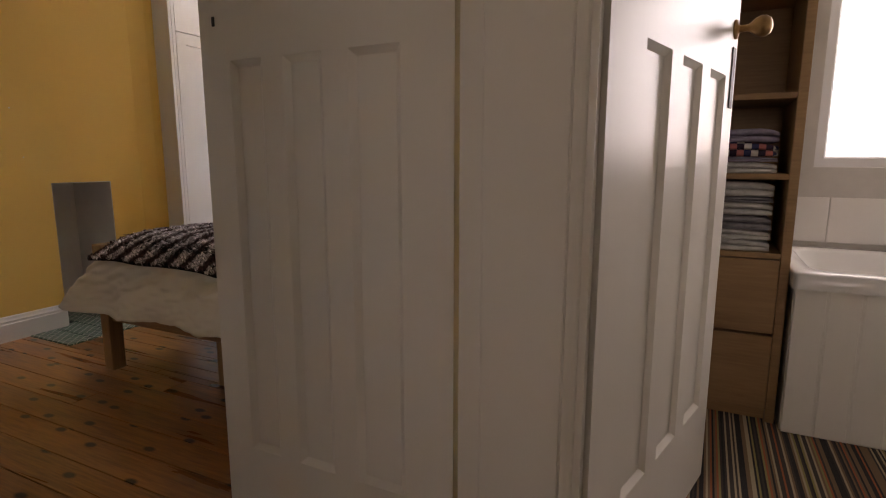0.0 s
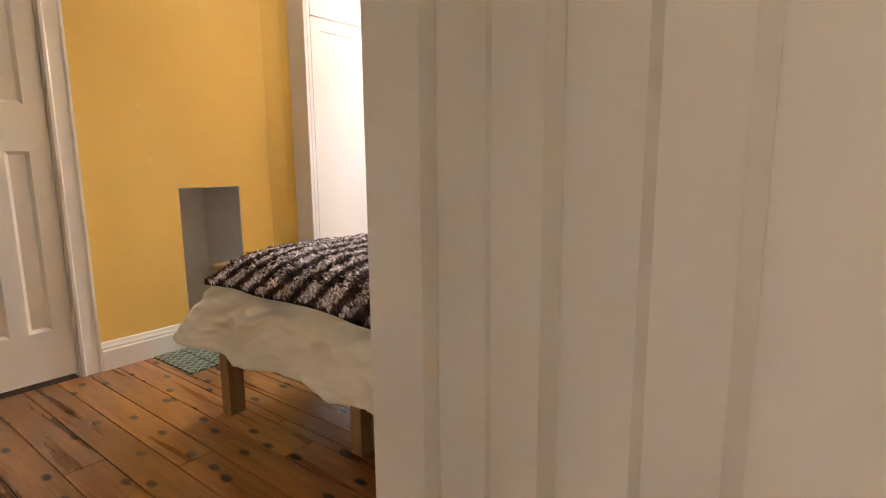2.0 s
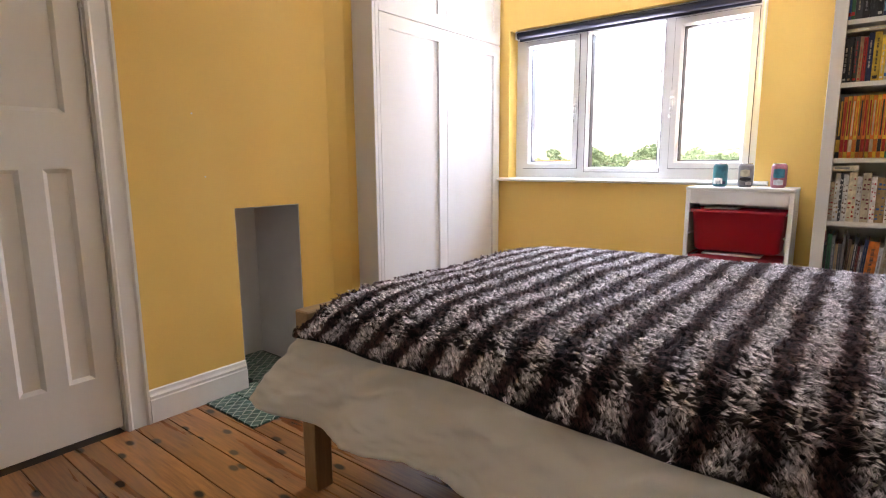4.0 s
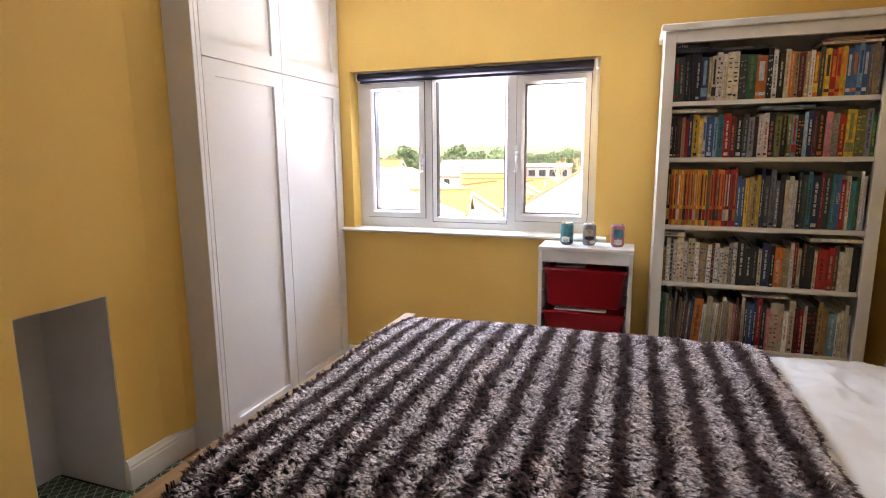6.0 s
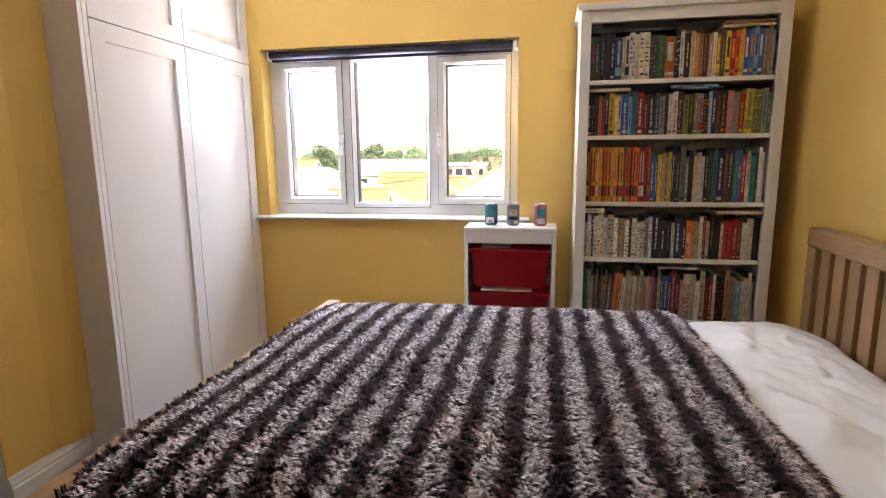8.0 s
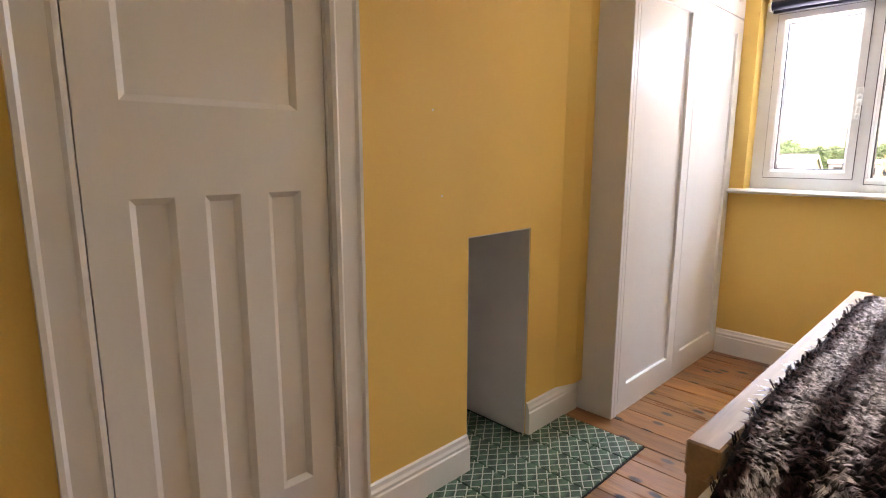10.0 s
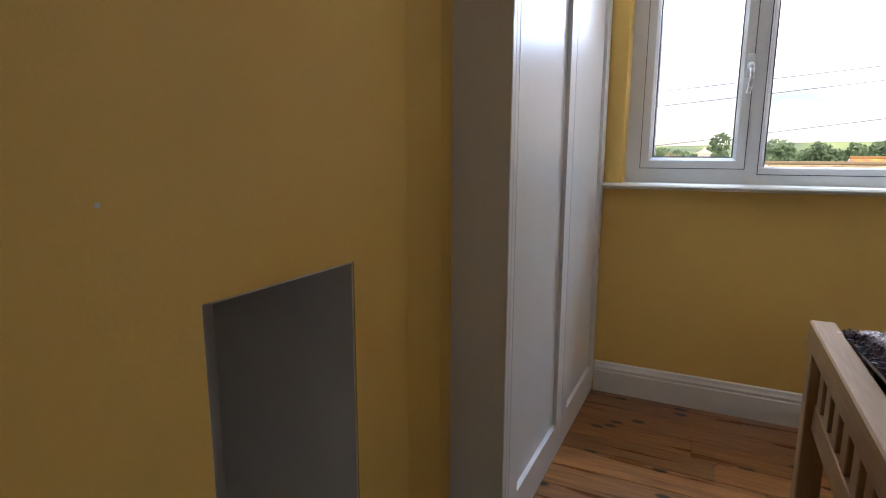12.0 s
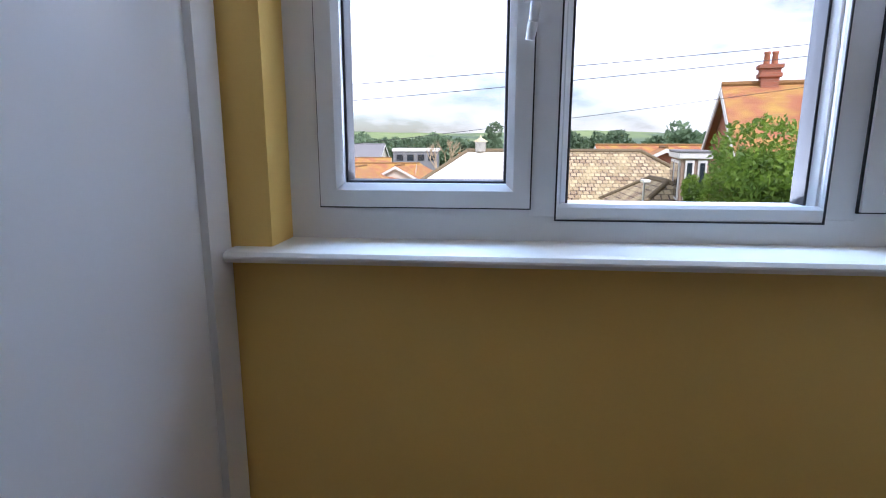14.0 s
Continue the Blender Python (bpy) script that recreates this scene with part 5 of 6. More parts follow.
LEAF = mat("green_leaves", (0.24, 0.37, 0.045), 0.6, (0.08, 0.16, 0.025), 2.2, spread=(0.3, 0.7))
# far leaves paler and bluer: distance haze put into their colour
LEAF_FAR = mat("hazed_far_green_leaves", (0.21, 0.30, 0.17), 0.7, (0.12, 0.19, 0.11), 0.25, spread=(0.3, 0.7), rnd=0.25)
for lm in (LEAF, LEAF_FAR):
    # thin leaves let part of the light through
    ln_, ll_ = lm.node_tree.nodes, lm.node_tree.links
    tr_, mx_ = ln_.new("ShaderNodeBsdfTranslucent"), ln_.new("ShaderNodeMixShader")
    pb_ = ln_["Principled BSDF"]
    ll_.new(pb_.inputs["Base Color"].links[0].from_socket, tr_.inputs["Color"])
    mx_.inputs[0].default_value = 0.5
    ll_.new(pb_.outputs[0], mx_.inputs[1])
    ll_.new(tr_.outputs[0], mx_.inputs[2])
    ll_.new(mx_.outputs[0], ln_["Material Output"].inputs[0])
BARK = mat("bark", (0.14, 0.10, 0.07), 0.9, (0.08, 0.06, 0.04), 12, bump=0.6, bump_scale=30)
GRASS = mat("grass", (0.13, 0.19, 0.055), 0.95, (0.08, 0.13, 0.035), 0.05, spread=(0.3, 0.7))
FIELD = mat("hill_fields", (0.20, 0.27, 0.10), 0.95, (0.07, 0.12, 0.07), 0.006, stretch=(1, 0.35, 1), spread=(0.42, 0.56), detail=6)
WIRE = mat("overhead_wire", (0.03, 0.03, 0.035), 0.6, None, 5)
GROUND_Z = -4.4
structure("ground", bx(-1500, -1500, GROUND_Z - 0.4, 1500, 2500, GROUND_Z), GRASS, "grass and garden ground running to the horizon", "ground")


def uv_face(bm, uvl, pts, origin=None):
    """A flat face whose UV is in metres, along its level edge and up its slope."""
    vs = [bm.verts.new(p) for p in pts]
    f = bm.faces.new(vs)
    nrm = (Vector(pts[1]) - Vector(pts[0])).cross(Vector(pts[2]) - Vector(pts[0])).normalized()
    level = Vector((-nrm.y, nrm.x, 0))
    level = level.normalized() if level.length > 1e-4 else Vector((1, 0, 0))
    up = nrm.cross(level)
    for lp in f.loops:
        lp[uvl].uv = (lp.vert.co.dot(level), lp.vert.co.dot(up))
    return f


def slab_roof(bm, uvl, pts, thick=0.10):
    """A roof slope with a real thickness."""
    pts = [Vector(p) for p in pts]
    nrm = (pts[1] - pts[0]).cross(pts[2] - pts[0]).normalized()
    if nrm.z < 0:
        pts.reverse()
        nrm = -nrm
    low = [p - nrm * thick for p in pts]
    uv_face(bm, uvl, pts)
    uv_face(bm, uvl, low[::-1])
    for i in range(len(pts)):
        j = (i + 1) % len(pts)
        uv_face(bm, uvl, [pts[i], low[i], low[j], pts[j]])


def raw_part(name, bm, material, parent, label=""):
    me = bpy.data.meshes.new(name)
    bm.to_mesh(me)
    bm.free()
    me.materials.append(material)
    ob = new(name, me)
    ob.parent = parent
    return tagged(ob, label=label)


def house(name, at, rz, length, width, eave, ridge, roof_mat, wall_mat, label, hip=0.0, windows=()):
    """A pitched house: local x along the ridge, local y across, z in world heights. hip: how far the ends slope in."""
    h = thing(name, (at[0], at[1], GROUND_Z), rz, label, "house")
    e_, r_, w = eave - GROUND_Z, ridge - GROUND_Z, width / 2
    bm = bmesh.new()
    uvl = bm.loops.layers.uv.new("UVMap")
    for pts in ([(0, -w, 0), (length, -w, 0), (length, -w, e_), (0, -w, e_)], [(length, w, 0), (0, w, 0), (0, w, e_), (length, w, e_)]):
        uv_face(bm, uvl, pts)
    gable = 0 if hip else 1
    for x, flip in ((0, 1), (length, -1)):
        pts = [(x, w * flip, 0), (x, -w * flip, 0), (x, -w * flip, e_)] + ([(x, 0, r_)] if gable else []) + [(x, w * flip, e_)]
        uv_face(bm, uvl, pts)
    raw_part("wall", bm, wall_mat, h)
    o = 0.30
    drop = (r_ - e_) / w * o
    x0, x1 = (-o, length + o)
    for sgn in (-1, 1):
        bm = bmesh.new()
        uvl = bm.loops.layers.uv.new("UVMap")
        y1 = sgn * (w + o)
        slab_roof(bm, uvl, [(x0, y1, e_ - drop), (x1, y1, e_ - drop), (length - hip, 0, r_), (hip, 0, r_)] if hip else [(x0, y1, e_ - drop), (x1, y1, e_ - drop), (x1, 0, r_), (x0, 0, r_)])
        raw_part("roof_slope", bm, roof_mat, h)
    if hip:
        for xe, xi in ((x0, hip), (x1, length - hip)):
            bm = bmesh.new()
            uvl = bm.loops.layers.uv.new("UVMap")
            slab_roof(bm, uvl, [(xe, -w - o, e_ - drop), (xe, w + o, e_ - drop), (xi, 0, r_)])
            raw_part("roof_slope", bm, roof_mat, h)
        for xe, xi in ((x0, hip), (x1, length - hip)):
            for sgn in (-1, 1):
                part("hip_tile", cyl(bmesh.new(), (xe, sgn * (w + o), e_ - drop + 0.02), (xi, 0, r_ + 0.02), 0.09, seg=8), roof_mat, h)
    else:
        for xe in (x0, x1):
            for sgn in (-1, 1):
                bm = bmesh.new()
                d = Vector((0, sgn * (w + o), e_ - drop - r_))
                a_ = Vector((xe, 0, r_ - 0.04))
                pts = [a_, a_ + d, a_ + d - Vector((0, 0, 0.24)), a_ - Vector((0, 0, 0.28))]
                f1 = [bm.verts.new(p - Vector((0.03, 0, 0))) for p in pts]
                f2 = [bm.verts.new(p + Vector((0.03, 0, 0))) for p in pts]
                bm.faces.new(f1)
                bm.faces.new(f2[::-1])
                for i in range(4):
                    bm.faces.new((f1[i], f1[(i + 1) % 4], f2[(i + 1) % 4], f2[i]))
                part("bargeboard", bm, OUT_WHITE, h, "white painted bargeboard")
    part("ridge_tile", cyl(bmesh.new(), (hip if hip else x0, 0, r_ + 0.02), (length - hip if hip else x1, 0, r_ + 0.02), 0.10, seg=8), roof_mat, h)
    for side, u, z0, ww, hh in windows:
        if side == "end":
            f_ = part("window", bx(-0.06, u, z0 - GROUND_Z, 0.05, u + ww, z0 - GROUND_Z + hh, 0.01), OUT_WHITE, h, "white framed window")
            part("pane", bx(-0.075, u + 0.08, z0 - GROUND_Z + 0.08, -0.058, u + ww - 0.08, z0 - GROUND_Z + hh - 0.08), DARK_GLASS, f_)
        else:
            f_ = part("window", bx(u, -w - 0.06, z0 - GROUND_Z, u + ww, -w + 0.05, z0 - GROUND_Z + hh, 0.01), OUT_WHITE, h, "white framed window")
            part("pane", bx(u + 0.08, -w - 0.075, z0 - GROUND_Z + 0.08, u + ww - 0.08, -w - 0.058, z0 - GROUND_Z + hh - 0.08), DARK_GLASS, f_)
    return h


def chimney(h, x, y, z0, z1, pots=3, half=0.30):
    bm = bmesh.new()
    uvl = bm.loops.layers.uv.new("UVMap")
    lev = [(half, z0), (half, z1 - 0.42), (half + 0.07, z1 - 0.40), (half + 0.07, z1 - 0.28), (half + 0.02, z1 - 0.26), (half + 0.02, z1 - 0.14), (half + 0.09, z1 - 0.12), (half + 0.09, z1)]
    for (a_, za), (b_, zb) in zip(lev, lev[1:]):
        for k in range(4):
            c0, c1 = [(-1, -1), (1, -1), (1, 1), (-1, 1)][k], [(1, -1), (1, 1), (-1, 1), (-1, -1)][k]
            uv_face(bm, uvl, [(x + c0[0] * a_, y + c0[1] * a_ * 0.8, za), (x + c1[0] * a_, y + c1[1] * a_ * 0.8, za), (x + c1[0] * b_, y + c1[1] * b_ * 0.8, zb), (x + c0[0] * b_, y + c0[1] * b_ * 0.8, zb)])
    a_ = lev[-1][0]
    uv_face(bm, uvl, [(x - a_, y - a_ * 0.8, z1), (x + a_, y - a_ * 0.8, z1), (x + a_, y + a_ * 0.8, z1), (x - a_, y + a_ * 0.8, z1)])
    c = raw_part("chimney", bm, BRICK, h)
    for i in range(pots):
        px = x + (i - (pots - 1) / 2) * 0.24
        part("chimney_pot", lathe(bmesh.new(), [(0.105, z1), (0.10, z1 + 0.05), (0.085, z1 + 0.34), (0.105, z1 + 0.37), (0.105, z1 + 0.42), (0.07, z1 + 0.42)], (px, y, 0), seg=12), POT, c, "terracotta chimney pot", True)


# brick gabled house beyond the hedge tree
hb = house("brick_house", (8.75, 22.1), -12.7, 15.0, 6.15, 1.05, 3.05, CLAY, BRICK, "red brick gabled house with an orange clay tile roof",
           windows=[("end", -1.2, -1.1, 0.9, 1.2), ("front", 6.0, -1.0, 1.4, 1.3)])
chimney(hb, 1.12, 0.0, 2.75 - GROUND_Z, 3.66 - GROUND_Z, 2, 0.27)
chimney(hb, 3.85, 0.0, 2.75 - GROUND_Z, 3.88 - GROUND_Z, 3, 0.42)
# its cross gable and the white flat-roofed bay
house("brick_house_wing", (10.95, 16.0), 88, 5.4, 4.2, 0.6, 3.05, CLAY, BRICK, "red brick cross wing with white bargeboards")
bay = thing("bay_extension", (6.50, 19.6, GROUND_Z), -12.7, "white flat-roofed bay extension against the brick house", "extension")
part("wall", bx(0, 0, 0, 0.80, 3.4, 5.02), BRICK, bay)
part("fascia", bx(-0.10, -0.10, 5.02, 0.86, 3.5, 5.20, 0.02), OUT_WHITE, bay, "white fascia board")
part("flat_roof", bx(-0.12, -0.12, 5.20, 0.88, 3.5, 5.28, 0.02), SLATE, bay, "grey felt roof")
for y0 in (0.35, 1.9):
    f_ = part("window", bx(-0.05, y0, 3.7, 0.05, y0 + 1.2, 4.95, 0.01), OUT_WHITE, bay, "white framed window")
    part("pane", bx(-0.065, y0 + 0.08, 3.78, -0.045, y0 + 1.12, 4.87), DARK_GLASS, f_)
for x0 in (0.10, 0.46):
    f_ = part("window", bx(x0, -0.05, 3.75, x0 + 0.26, 0.05, 4.98, 0.01), OUT_WHITE, bay, "narrow white framed window")
    part("pane", bx(x0 + 0.06, -0.065, 3.82, x0 + 0.20, -0.045, 4.90), DARK_GLASS, f_)

# long hipped bungalow with a vent turret on its ridge, and its front wing
hn = house("bungalow", (-4.6, 28.1), 0, 16.2, 9.2, -2.0, 0.72, BROWN_TILE, RENDER, "long bungalow with a hipped brown tiled roof", hip=4.1)
# roof left of x = 7.2 takes the pale copy, sun glare as colour
for ob in [c for c in hn.children if c.name.startswith("roof_slope")]:
    bm = bmesh.new()
    bm.from_mesh(ob.data)
    bmesh.ops.bisect_plane(bm, geom=bm.verts[:] + bm.edges[:] + bm.faces[:], plane_co=(7.2, 0, 0), plane_no=(1, 0, 0))
    for f_ in bm.faces:
        f_.material_index = 1 if f_.calc_center_median().x < 7.2 else 0
    bm.to_mesh(ob.data)
    bm.free()
    ob.data.materials.append(PALE_TILE)
cup_ = thing("roof_vent_turret", (0.12, 28.1, 0.70), 0, "small white vent turret with a yellowish cap on the ridge", "roof vent")
part("drum", lathe(bmesh.new(), [(0.26, 0.0), (0.26, 0.42), (0.30, 0.44)], seg=12), OUT_WHITE, cup_, "", True)
part("cap", lathe(bmesh.new(), [(0.34, 0.44), (0.33, 0.47), (0.12, 0.60), (0.05, 0.64), (0.03, 0.74)], seg=12), mat("lichen_cap", (0.62, 0.54, 0.34), 0.8), cup_, "yellowish cap", True)
house("bungalow_wing", (6.7, 19.2), 90, 6.6, 4.9, -1.75, -0.22, BROWN_TILE, RENDER, "front wing of the bungalow with a hipped tiled roof", hip=2.2)

for x, y, rz, ln, w, ev, ri, rm, wm, lab in (
        (-17.0, 62, 6, 9, 7, -3.0, -1.15, CLAY, RENDER, "distant cream house with an orange roof"),
        (-9.5, 60, 80, 8, 7, -3.1, -1.3, CLAY, RENDER, "distant gabled house with an orange roof"),
        (-21.0, 74, 12, 8, 7, -2.6, -0.9, CLAY, BRICK, "distant brick house among trees"),
        (9.0, 46, 4, 8, 7, -1.0, 0.95, CLAY, RENDER, "distant house with a reddish roof"),
        (12.6, 41, 78, 8, 6, -0.75, 0.80, CLAY, BRICK, "distant brick house with a gable"),
        (17.0, 58, -6, 10, 7, -1.2, 0.9, CLAY, RENDER, "distant house beside the brick house"),
        (2.0, 70, 10, 9, 7, -2.4, -0.2, CLAY, RENDER, "distant house behind the bungalow"),
        (-4.0, 85, -8, 9, 7, -2.2, -0.4, CLAY, BRICK, "far house with an orange roof"),
        (-19.0, 42, 12, 8, 7, -3.1, -1.35, CLAY, RENDER, "neighbouring house with an orange roof"),
        (-33.0, 44, 4, 12, 8, -2.0, 0.4, PALE_TILE, RENDER, "pale roofed bungalow in the next row"),
        (-13.5, 50, 84, 9, 7, -3.2, -1.25, CLAY, RENDER, "orange roofed gabled house behind gardens"),
        (-20.5, 30, 4, 11.5, 9, -2.4, -0.1, PALE_TILE, RENDER, "neighbouring bungalow with a pale tiled roof"),
        (-33.0, 54, 2, 16, 9, -2.2, 0.2, PALE_TILE, RENDER, "long pale roofed bungalow behind gardens"),
        (-40.0, 66, 10, 12, 8, -1.6, 0.6, PALE_TILE, RENDER, "pale roofed house before the trees"),
        (-28.0, 86, 0, 12, 8, -1.4, 0.9, SLATE, RENDER, "grey roofed house before the trees"),
        (-50.0, 90, 5, 12, 8, -1.2, 1.0, CLAY, RENDER, "house with a reddish roof before the trees")):
    house("house", (x, y), rz, ln, w, ev, ri, rm, wm, lab, hip=3.6 if rm is PALE_TILE else 0.0,
          windows=[] if rm is PALE_TILE else [("front", 1.2, ev - 1.6, 1.2, 1.1), ("front", 5.0, ev - 1.6, 1.2, 1.1)])
gb = thing("flat_roofed_block", (-15.6, 92, GROUND_Z), 4, "distant grey flat-roofed building", "building")
part("wall", bx(0, 0, 0, 7.5, 8, 4.1), SLATE, gb)
part("parapet", bx(-0.15, -0.15, 4.1, 7.65, 8.15, 4.6, 0.02), OUT_WHITE, gb)
for i in range(4):
    part("window", bx(0.6 + i * 1.75, -0.06, 2.6, 1.7 + i * 1.75, 0.02, 3.6, 0.01), DARK_GLASS, gb)


def leaf_mesh(count, radii, size, seed, lobes=9):
    """Leaves scattered over uneven lobes, each a folded blade of two triangles."""
    rng = np.random.default_rng(seed)
    cs = [(rng.normal(size=3) * 0.42 * np.array(radii), 0.38 + 0.25 * rng.random()) for _ in range(lobes)]
    verts, faces = [], []
    for k in range(count):
        c, s = cs[rng.integers(lobes)]
        d = rng.normal(size=3)
        d /= np.linalg.norm(d)
        p = c + d * np.array(radii) * s * (0.72 + 0.38 * rng.random())
        a_ = rng.normal(size=3)
        a_ = a_ / np.linalg.norm(a_) * size * (0.6 + 0.8 * rng.random())
        b_ = np.cross(a_, rng.normal(size=3))
        b_ = b_ / np.linalg.norm(b_) * np.linalg.norm(a_) * 0.42
        q = len(verts)
        verts += [tuple(p - a_), tuple(p + b_), tuple(p + a_), tuple(p - b_)]
        faces += [(q, q + 1, q + 2), (q, q + 2, q + 3)]
    me = bpy.data.meshes.new("crown")
    me.from_pydata(verts, [], faces)
    return me


def trunk_mesh(height, r):
    bm = bmesh.new()
    cyl(bm, (0, 0, 0), (r * 0.5, 0, height), r, r * 0.55, 10)
    rng = random.Random(3)
    for k in range(6):
        a_ = rng.uniform(0, 6.28)
        z = height * rng.uniform(0.6, 0.98)
        cyl(bm, (0, 0, z), (math.cos(a_) * height * 0.4, math.sin(a_) * height * 0.4, z + height * 0.35), r * 0.4, r * 0.12, 7)
    return bm


tree = thing("garden_tree", (8.0, 15.9, GROUND_Z), 0, "bushy bright green tree in front of the brick house", "tree")
part("trunk", trunk_mesh(3.2, 0.16), BARK, tree)
me = leaf_mesh(32000, (2.0, 1.5, 1.5), 0.075, 21, 20)
me.materials.append(LEAF)
shared("crown", me, tree, (0.10, 0, 4.25))
bush = thing("bush", (6.72, 19.0, GROUND_Z), 0, "rounded light green bush beside the bungalow", "bush")
part("trunk", trunk_mesh(2.4, 0.08), BARK, bush)
me = leaf_mesh(2600, (0.50, 0.45, 0.80), 0.06, 22, 8)
me.materials.append(LEAF)
shared("crown", me, bush, (0, 0, 3.5))

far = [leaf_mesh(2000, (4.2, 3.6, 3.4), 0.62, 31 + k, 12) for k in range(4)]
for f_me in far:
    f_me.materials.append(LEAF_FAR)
far_trunk = finish(trunk_mesh(4.0, 0.3), "trunk")
far_trunk.materials.append(BARK)
trng = random.Random(9)
spots = [(-112 + i * 2.0 + trng.uniform(-2, 2), 124 + trng.uniform(-14, 26), 0.80 + trng.uniform(-0.14, 0.26)) for i in range(84)]
spots += [(58 + i * 7 + trng.uniform(-2, 2), 150 + trng.uniform(-10, 30), 0.9 + trng.uniform(-0.15, 0.3)) for i in range(9)]
spots += [(-78 + i * 2.1 + trng.uniform(-1, 1), 112 + trng.uniform(-5, 5), 0.66 + trng.uniform(-0.12, 0.14)) for i in range(44)]
spots += [(25.5, 76, 0.86), (30, 150, 0.62), (40, 140, 0.7), (22, 160, 0.6), (48, 150, 0.8), (12, 150, 0.6)]
for k, (x, y, s) in enumerate(spots):
    s = min(0.80, s * 0.78)
    t = thing("tree", (x, y, GROUND_Z), trng.uniform(0, 360), "distant leafy green tree in a row of trees", "tree", "trees on the skyline")
    shared("trunk", far_trunk, t)
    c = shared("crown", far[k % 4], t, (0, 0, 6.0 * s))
    c.scale = (s, s, s * trng.uniform(0.85, 1.15))

bare = thing("bare_tree", (-3.3, 47, GROUND_Z), 0, "small pale leafless tree behind the bungalow roof", "tree")
bm = bmesh.new()
brg = random.Random(5)


def twig(p, d, ln, r, depth):
    q = p + d * ln
    cyl(bm, p, q, r, r * 0.65, 6)
    if depth:
        for _ in range(3):
            nd = (d + Vector((brg.uniform(-1, 1), brg.uniform(-1, 1), brg.uniform(-0.1, 0.6))) * 0.75).normalized()
            twig(q, nd, ln * 0.72, r * 0.6, depth - 1)


twig(Vector((0, 0, 0)), Vector((0, 0, 1)), 2.1, 0.16, 4)
part("branches", bm, mat("pale_bark", (0.42, 0.32, 0.20), 0.9), bare)

# rolling hills that close the view
bm = bmesh.new()
cols, rowsn = 70, 12
grid = []
for j in range(rowsn):
    ln = []
    for i in range(cols):
        x = -1400 + i * 40.6
        y = 500 + j * 75
        hgt = GROUND_Z - 2 + (j / (rowsn - 1)) ** 1.3 * (33 + 14 * noise.noise(Vector((x * 0.0022, 0.5, 0))) + 4 * noise.noise(Vector((x * 0.008, y * 0.004, 3))))
        ln.append(bm.verts.new((x, y, hgt)))
    grid.append(ln)
for j in range(rowsn - 1):
    for i in range(cols - 1):
        bm.faces.new((grid[j][i], grid[j][i + 1], grid[j + 1][i + 1], grid[j + 1][i]))
structure("backdrop_hills", bm, FIELD, "distant rolling green hills", "hills", True)

# overhead wires and a street lamp
for (a_, b_, sag) in (((-9, 14.1, 1.95), (12, 14.1, 3.50), 0.12), ((-9, 14.1, 1.55), (12, 14.1, 3.35), 0.14), ((-9, 16.1, 0.45), (13, 16.1, 3.12), 0.16)):
    bm = bmesh.new()
    pts = [Vector(a_).lerp(Vector(b_), t / 16) - Vector((0, 0, sag * 4 * (t / 16) * (1 - t / 16))) for t in range(17)]
    for p, q in zip(pts, pts[1:]):
        cyl(bm, p, q, 0.007, seg=5)
    tagged(part("overhead_wire", bm, WIRE), "thin dark overhead wire across the gardens", "wire", "overhead wires")
lamp_ = thing("street_lamp", (5.25, 19.0, GROUND_Z), 0, "slim grey street lamp with a pale head", "street lamp")
part("pole", cyl(bmesh.new(), (0, 0, 0), (0, 0, 4.35), 0.045, 0.03, 8), CHROME, lamp_)
part("head", bx(-0.10, -0.25, 4.33, 0.12, 0.10, 4.43, 0.03, 2), OUT_WHITE, lamp_)


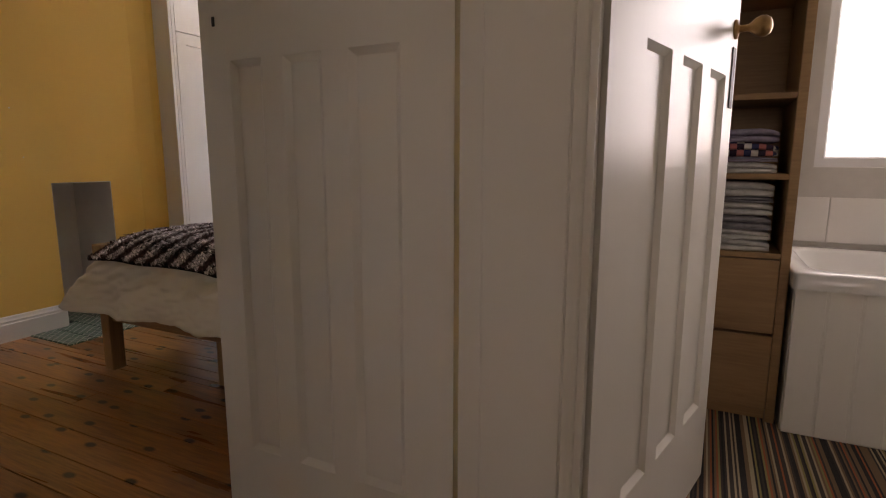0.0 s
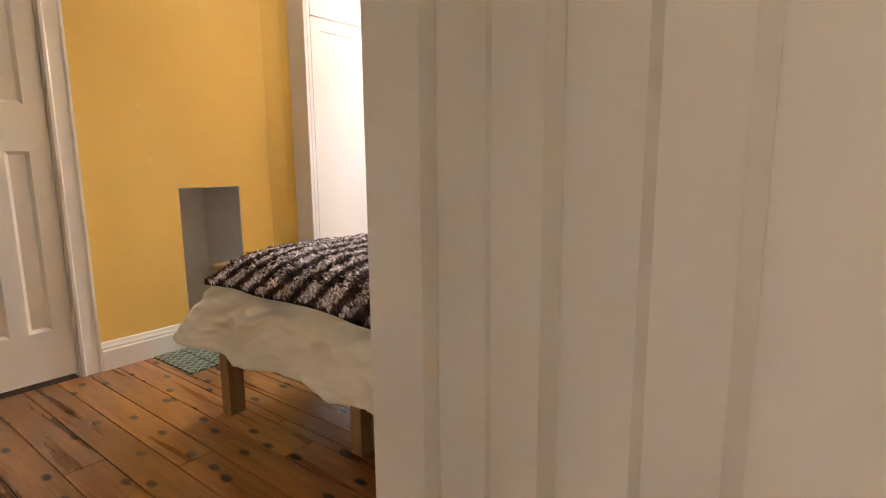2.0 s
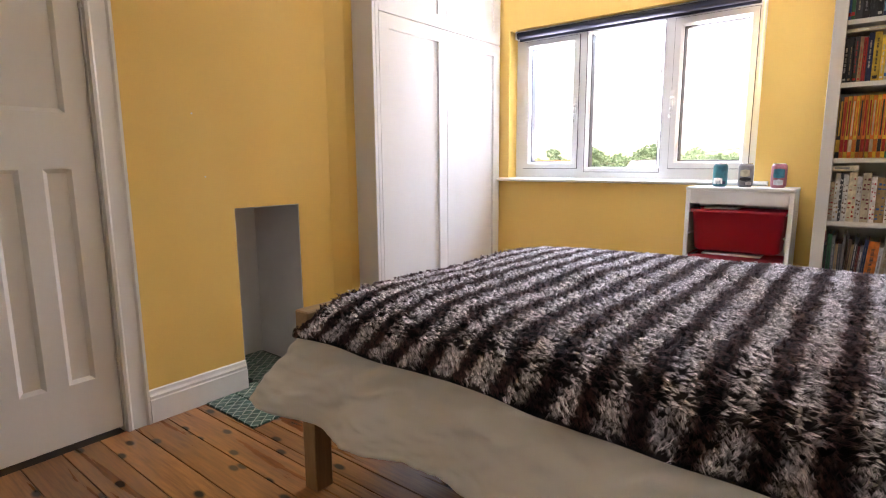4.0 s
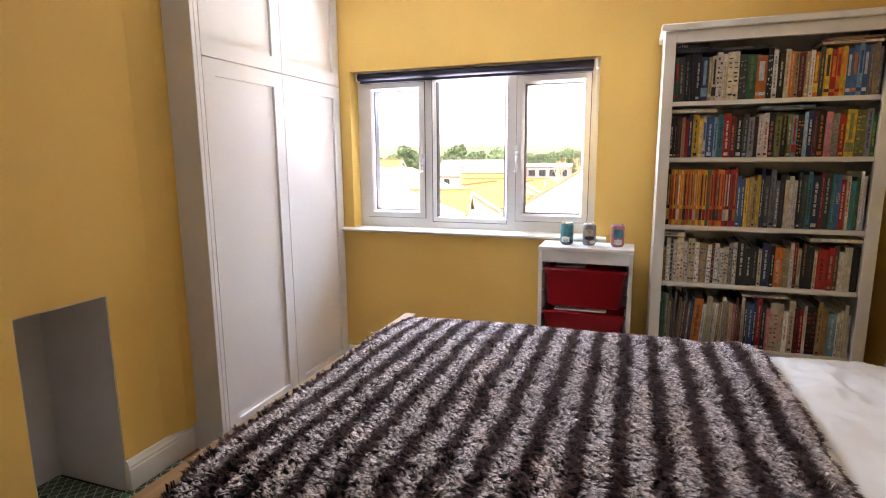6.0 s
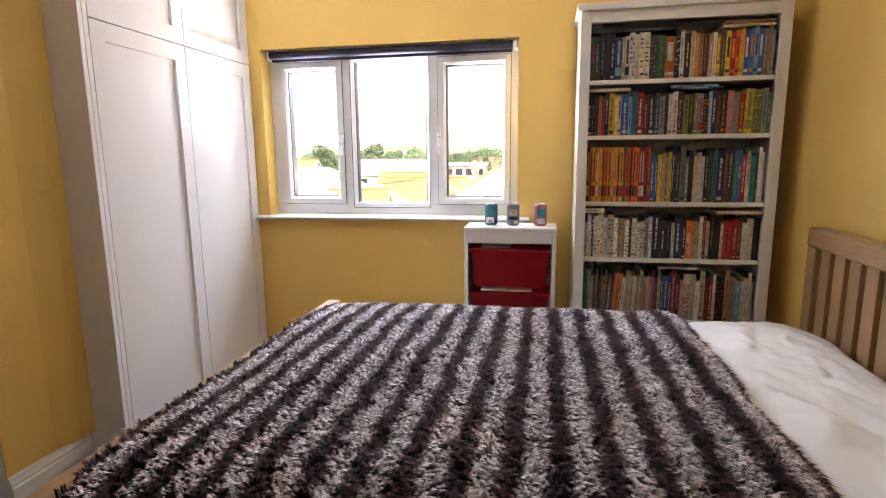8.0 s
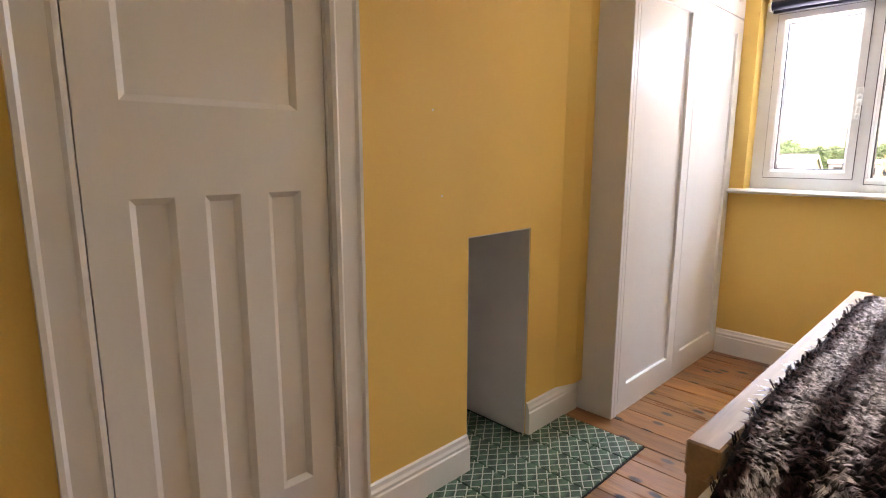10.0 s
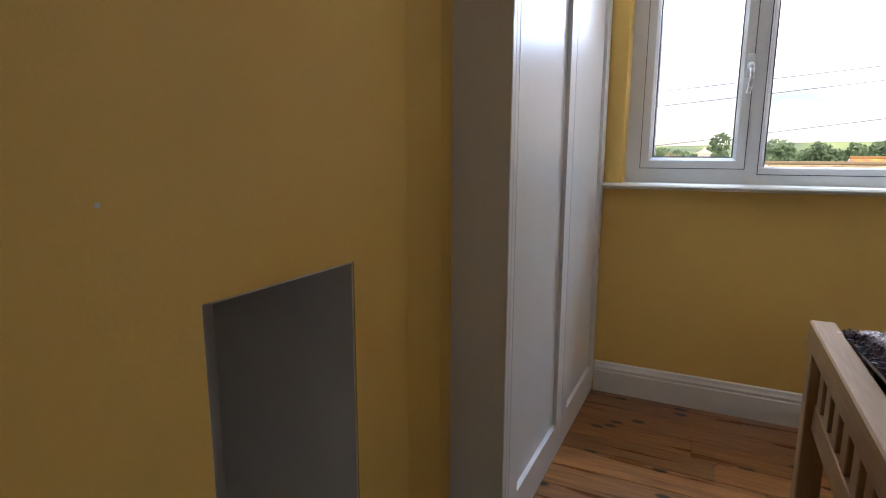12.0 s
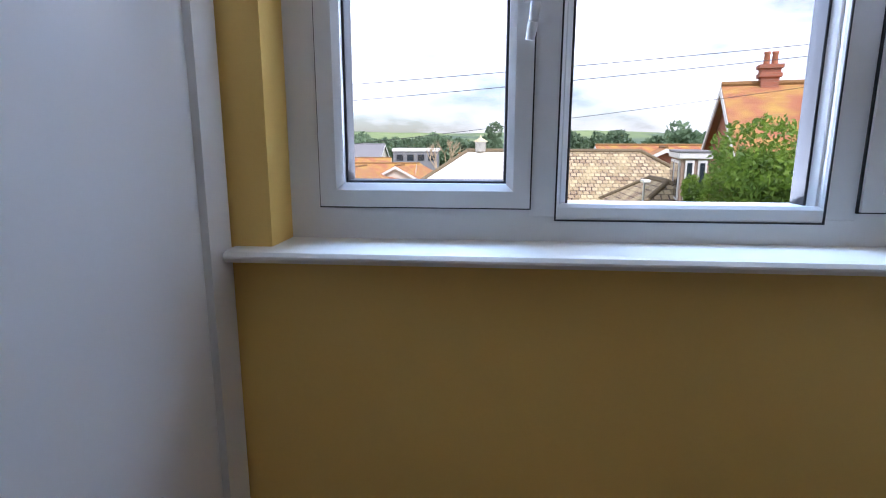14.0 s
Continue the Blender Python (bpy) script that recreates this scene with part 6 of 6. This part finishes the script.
# ---- hearth tiles, boards and wall tiles ----
def hearth_material():
    """Green glazed tile with a fine white lattice."""
    m = bpy.data.materials.new("green_lattice_tile")
    m.use_nodes = True
    n, l = m.node_tree.nodes, m.node_tree.links
    b = n["Principled BSDF"]
    b.inputs["Roughness"].default_value = 0.35
    co = n.new("ShaderNodeTexCoord")
    outs = []
    for rot in (38, -38):
        mp = n.new("ShaderNodeMapping")
        mp.inputs["Rotation"].default_value = (0, 0, radians(rot))
        l.new(co.outputs["Object"], mp.inputs[0])
        w = n.new("ShaderNodeTexWave")
        w.inputs["Scale"].default_value, w.inputs["Distortion"].default_value, w.inputs["Detail Scale"].default_value = 9.0, 0.6, 3.0
        l.new(mp.outputs[0], w.inputs["Vector"])
        outs.append(w.outputs["Fac"])
    mx = n.new("ShaderNodeMath")
    mx.operation = "MAXIMUM"
    l.new(outs[0], mx.inputs[0])
    l.new(outs[1], mx.inputs[1])
    rp = n.new("ShaderNodeValToRGB")
    rp.color_ramp.elements[0].position, rp.color_ramp.elements[1].position = 0.955, 0.985
    rp.color_ramp.elements[0].color, rp.color_ramp.elements[1].color = (0, 0, 0, 1), (1, 1, 1, 1)
    l.new(mx.outputs[0], rp.inputs[0])
    no = n.new("ShaderNodeTexNoise")
    no.inputs["Scale"].default_value, no.inputs["Detail"].default_value = 28, 5
    l.new(co.outputs["Object"], no.inputs["Vector"])
    gr = n.new("ShaderNodeValToRGB")
    gr.color_ramp.elements[0].position, gr.color_ramp.elements[1].position = 0.35, 0.68
    gr.color_ramp.elements[0].color, gr.color_ramp.elements[1].color = (0.012, 0.035, 0.022, 1), (0.06, 0.15, 0.09, 1)
    l.new(no.outputs["Fac"], gr.inputs[0])
    mix = n.new("ShaderNodeMixRGB")
    mix.inputs[2].default_value = (0.52, 0.54, 0.45, 1)
    l.new(rp.outputs[0], mix.inputs[0])
    l.new(gr.outputs[0], mix.inputs[1])
    l.new(mix.outputs[0], b.inputs["Base Color"])
    return m


hearth = tagged(part("hearth", bx(-0.379, 0.935, -0.02, 0.372, 1.73, -0.004), DUCT), "green patterned tiled hearth in front of the fireplace", "hearth", "", "structure")
tile0 = finish(bx(0, 0, -0.004, 0.1285, 0.1285, 0.004, 0.002), "hearth_tile")
tile0.materials.append(hearth_material())
for i in range(6):
    for j in range(6):
        x, y = 0.372 - (i + 1) * 0.1323, 0.937 + j * 0.1323
        if x < -0.12 and not (FY0 - 0.07 < y and y + 0.128 < FY1 + 0.12):
            continue
        if x < 0.0 and (y + 0.1285 > FY1 + 0.01 or y < FY0 - 0.01) and x + 0.1285 < 0.019:
            continue
        shared("hearth_tile", tile0, hearth, (x, y, 0.0))

floor = tagged(part("floor", bx(-0.12, YS, -0.024, DX1, YN, -0.0215), DUCT), "varnished knotty pine floorboards", "floor", "", "structure")
prng = random.Random(4)
PWID = 0.1207


def plank_run(x0, x1, y, w):
    cuts = [x0]
    if x1 - x0 > 1.4 and prng.random() < 0.55:
        cuts.append(prng.uniform(x0 + 0.5, x1 - 0.5))
    cuts.append(x1)
    for a_, b_ in zip(cuts, cuts[1:]):
        me = finish(bx(0, 0, -0.021, b_ - a_ - 0.0015, w - 0.003, 0.0, 0.0015), "plank")
        me.materials.append(PINE)
        shared("plank", me, floor, (a_, y + 0.0015, prng.uniform(-0.0012, 0.0)))


y = YS
while y < YN - 0.005:
    w = min(PWID, YN - y)
    if y + w <= 0.933 or y >= 1.732:
        plank_run(-0.02 if y > 1.8 else 0.0, XE if y > DY1 + 0.1 else DX1, y, w)
    else:
        lo, hi = max(y, 0.0), y + w
        if y < 0.933:
            plank_run(0.0, XE, y, 0.933 - y)
            plank_run(0.376, XE, 0.933, y + w - 0.933)
        elif y + w > 1.732:
            plank_run(0.376, XE, y, 1.732 - y)
            plank_run(0.0, XE, 1.732, y + w - 1.732)
        else:
            plank_run(0.376, XE, y, w)
    y += w

wall_n = bpy.data.objects["wall_bathroom_north"]
wt = finish(bx(0, -0.006, 0, 0.246, 0.0, 0.196, 0.002), "wall_tile")
wt.materials.append(TILE_WHITE)
for i in range(7):
    for j in range(12):
        x, z = 3.03 + i * 0.25, 0.0 + j * 0.2
        if z + 0.196 > BWZ0 and x + 0.246 > BWX0 and x < BWX1 and z < BWZ1:
            continue
        if z > 0.5 and z < 2.3:
            shared("wall_tile", wt, wall_n, (x, BYN, z))
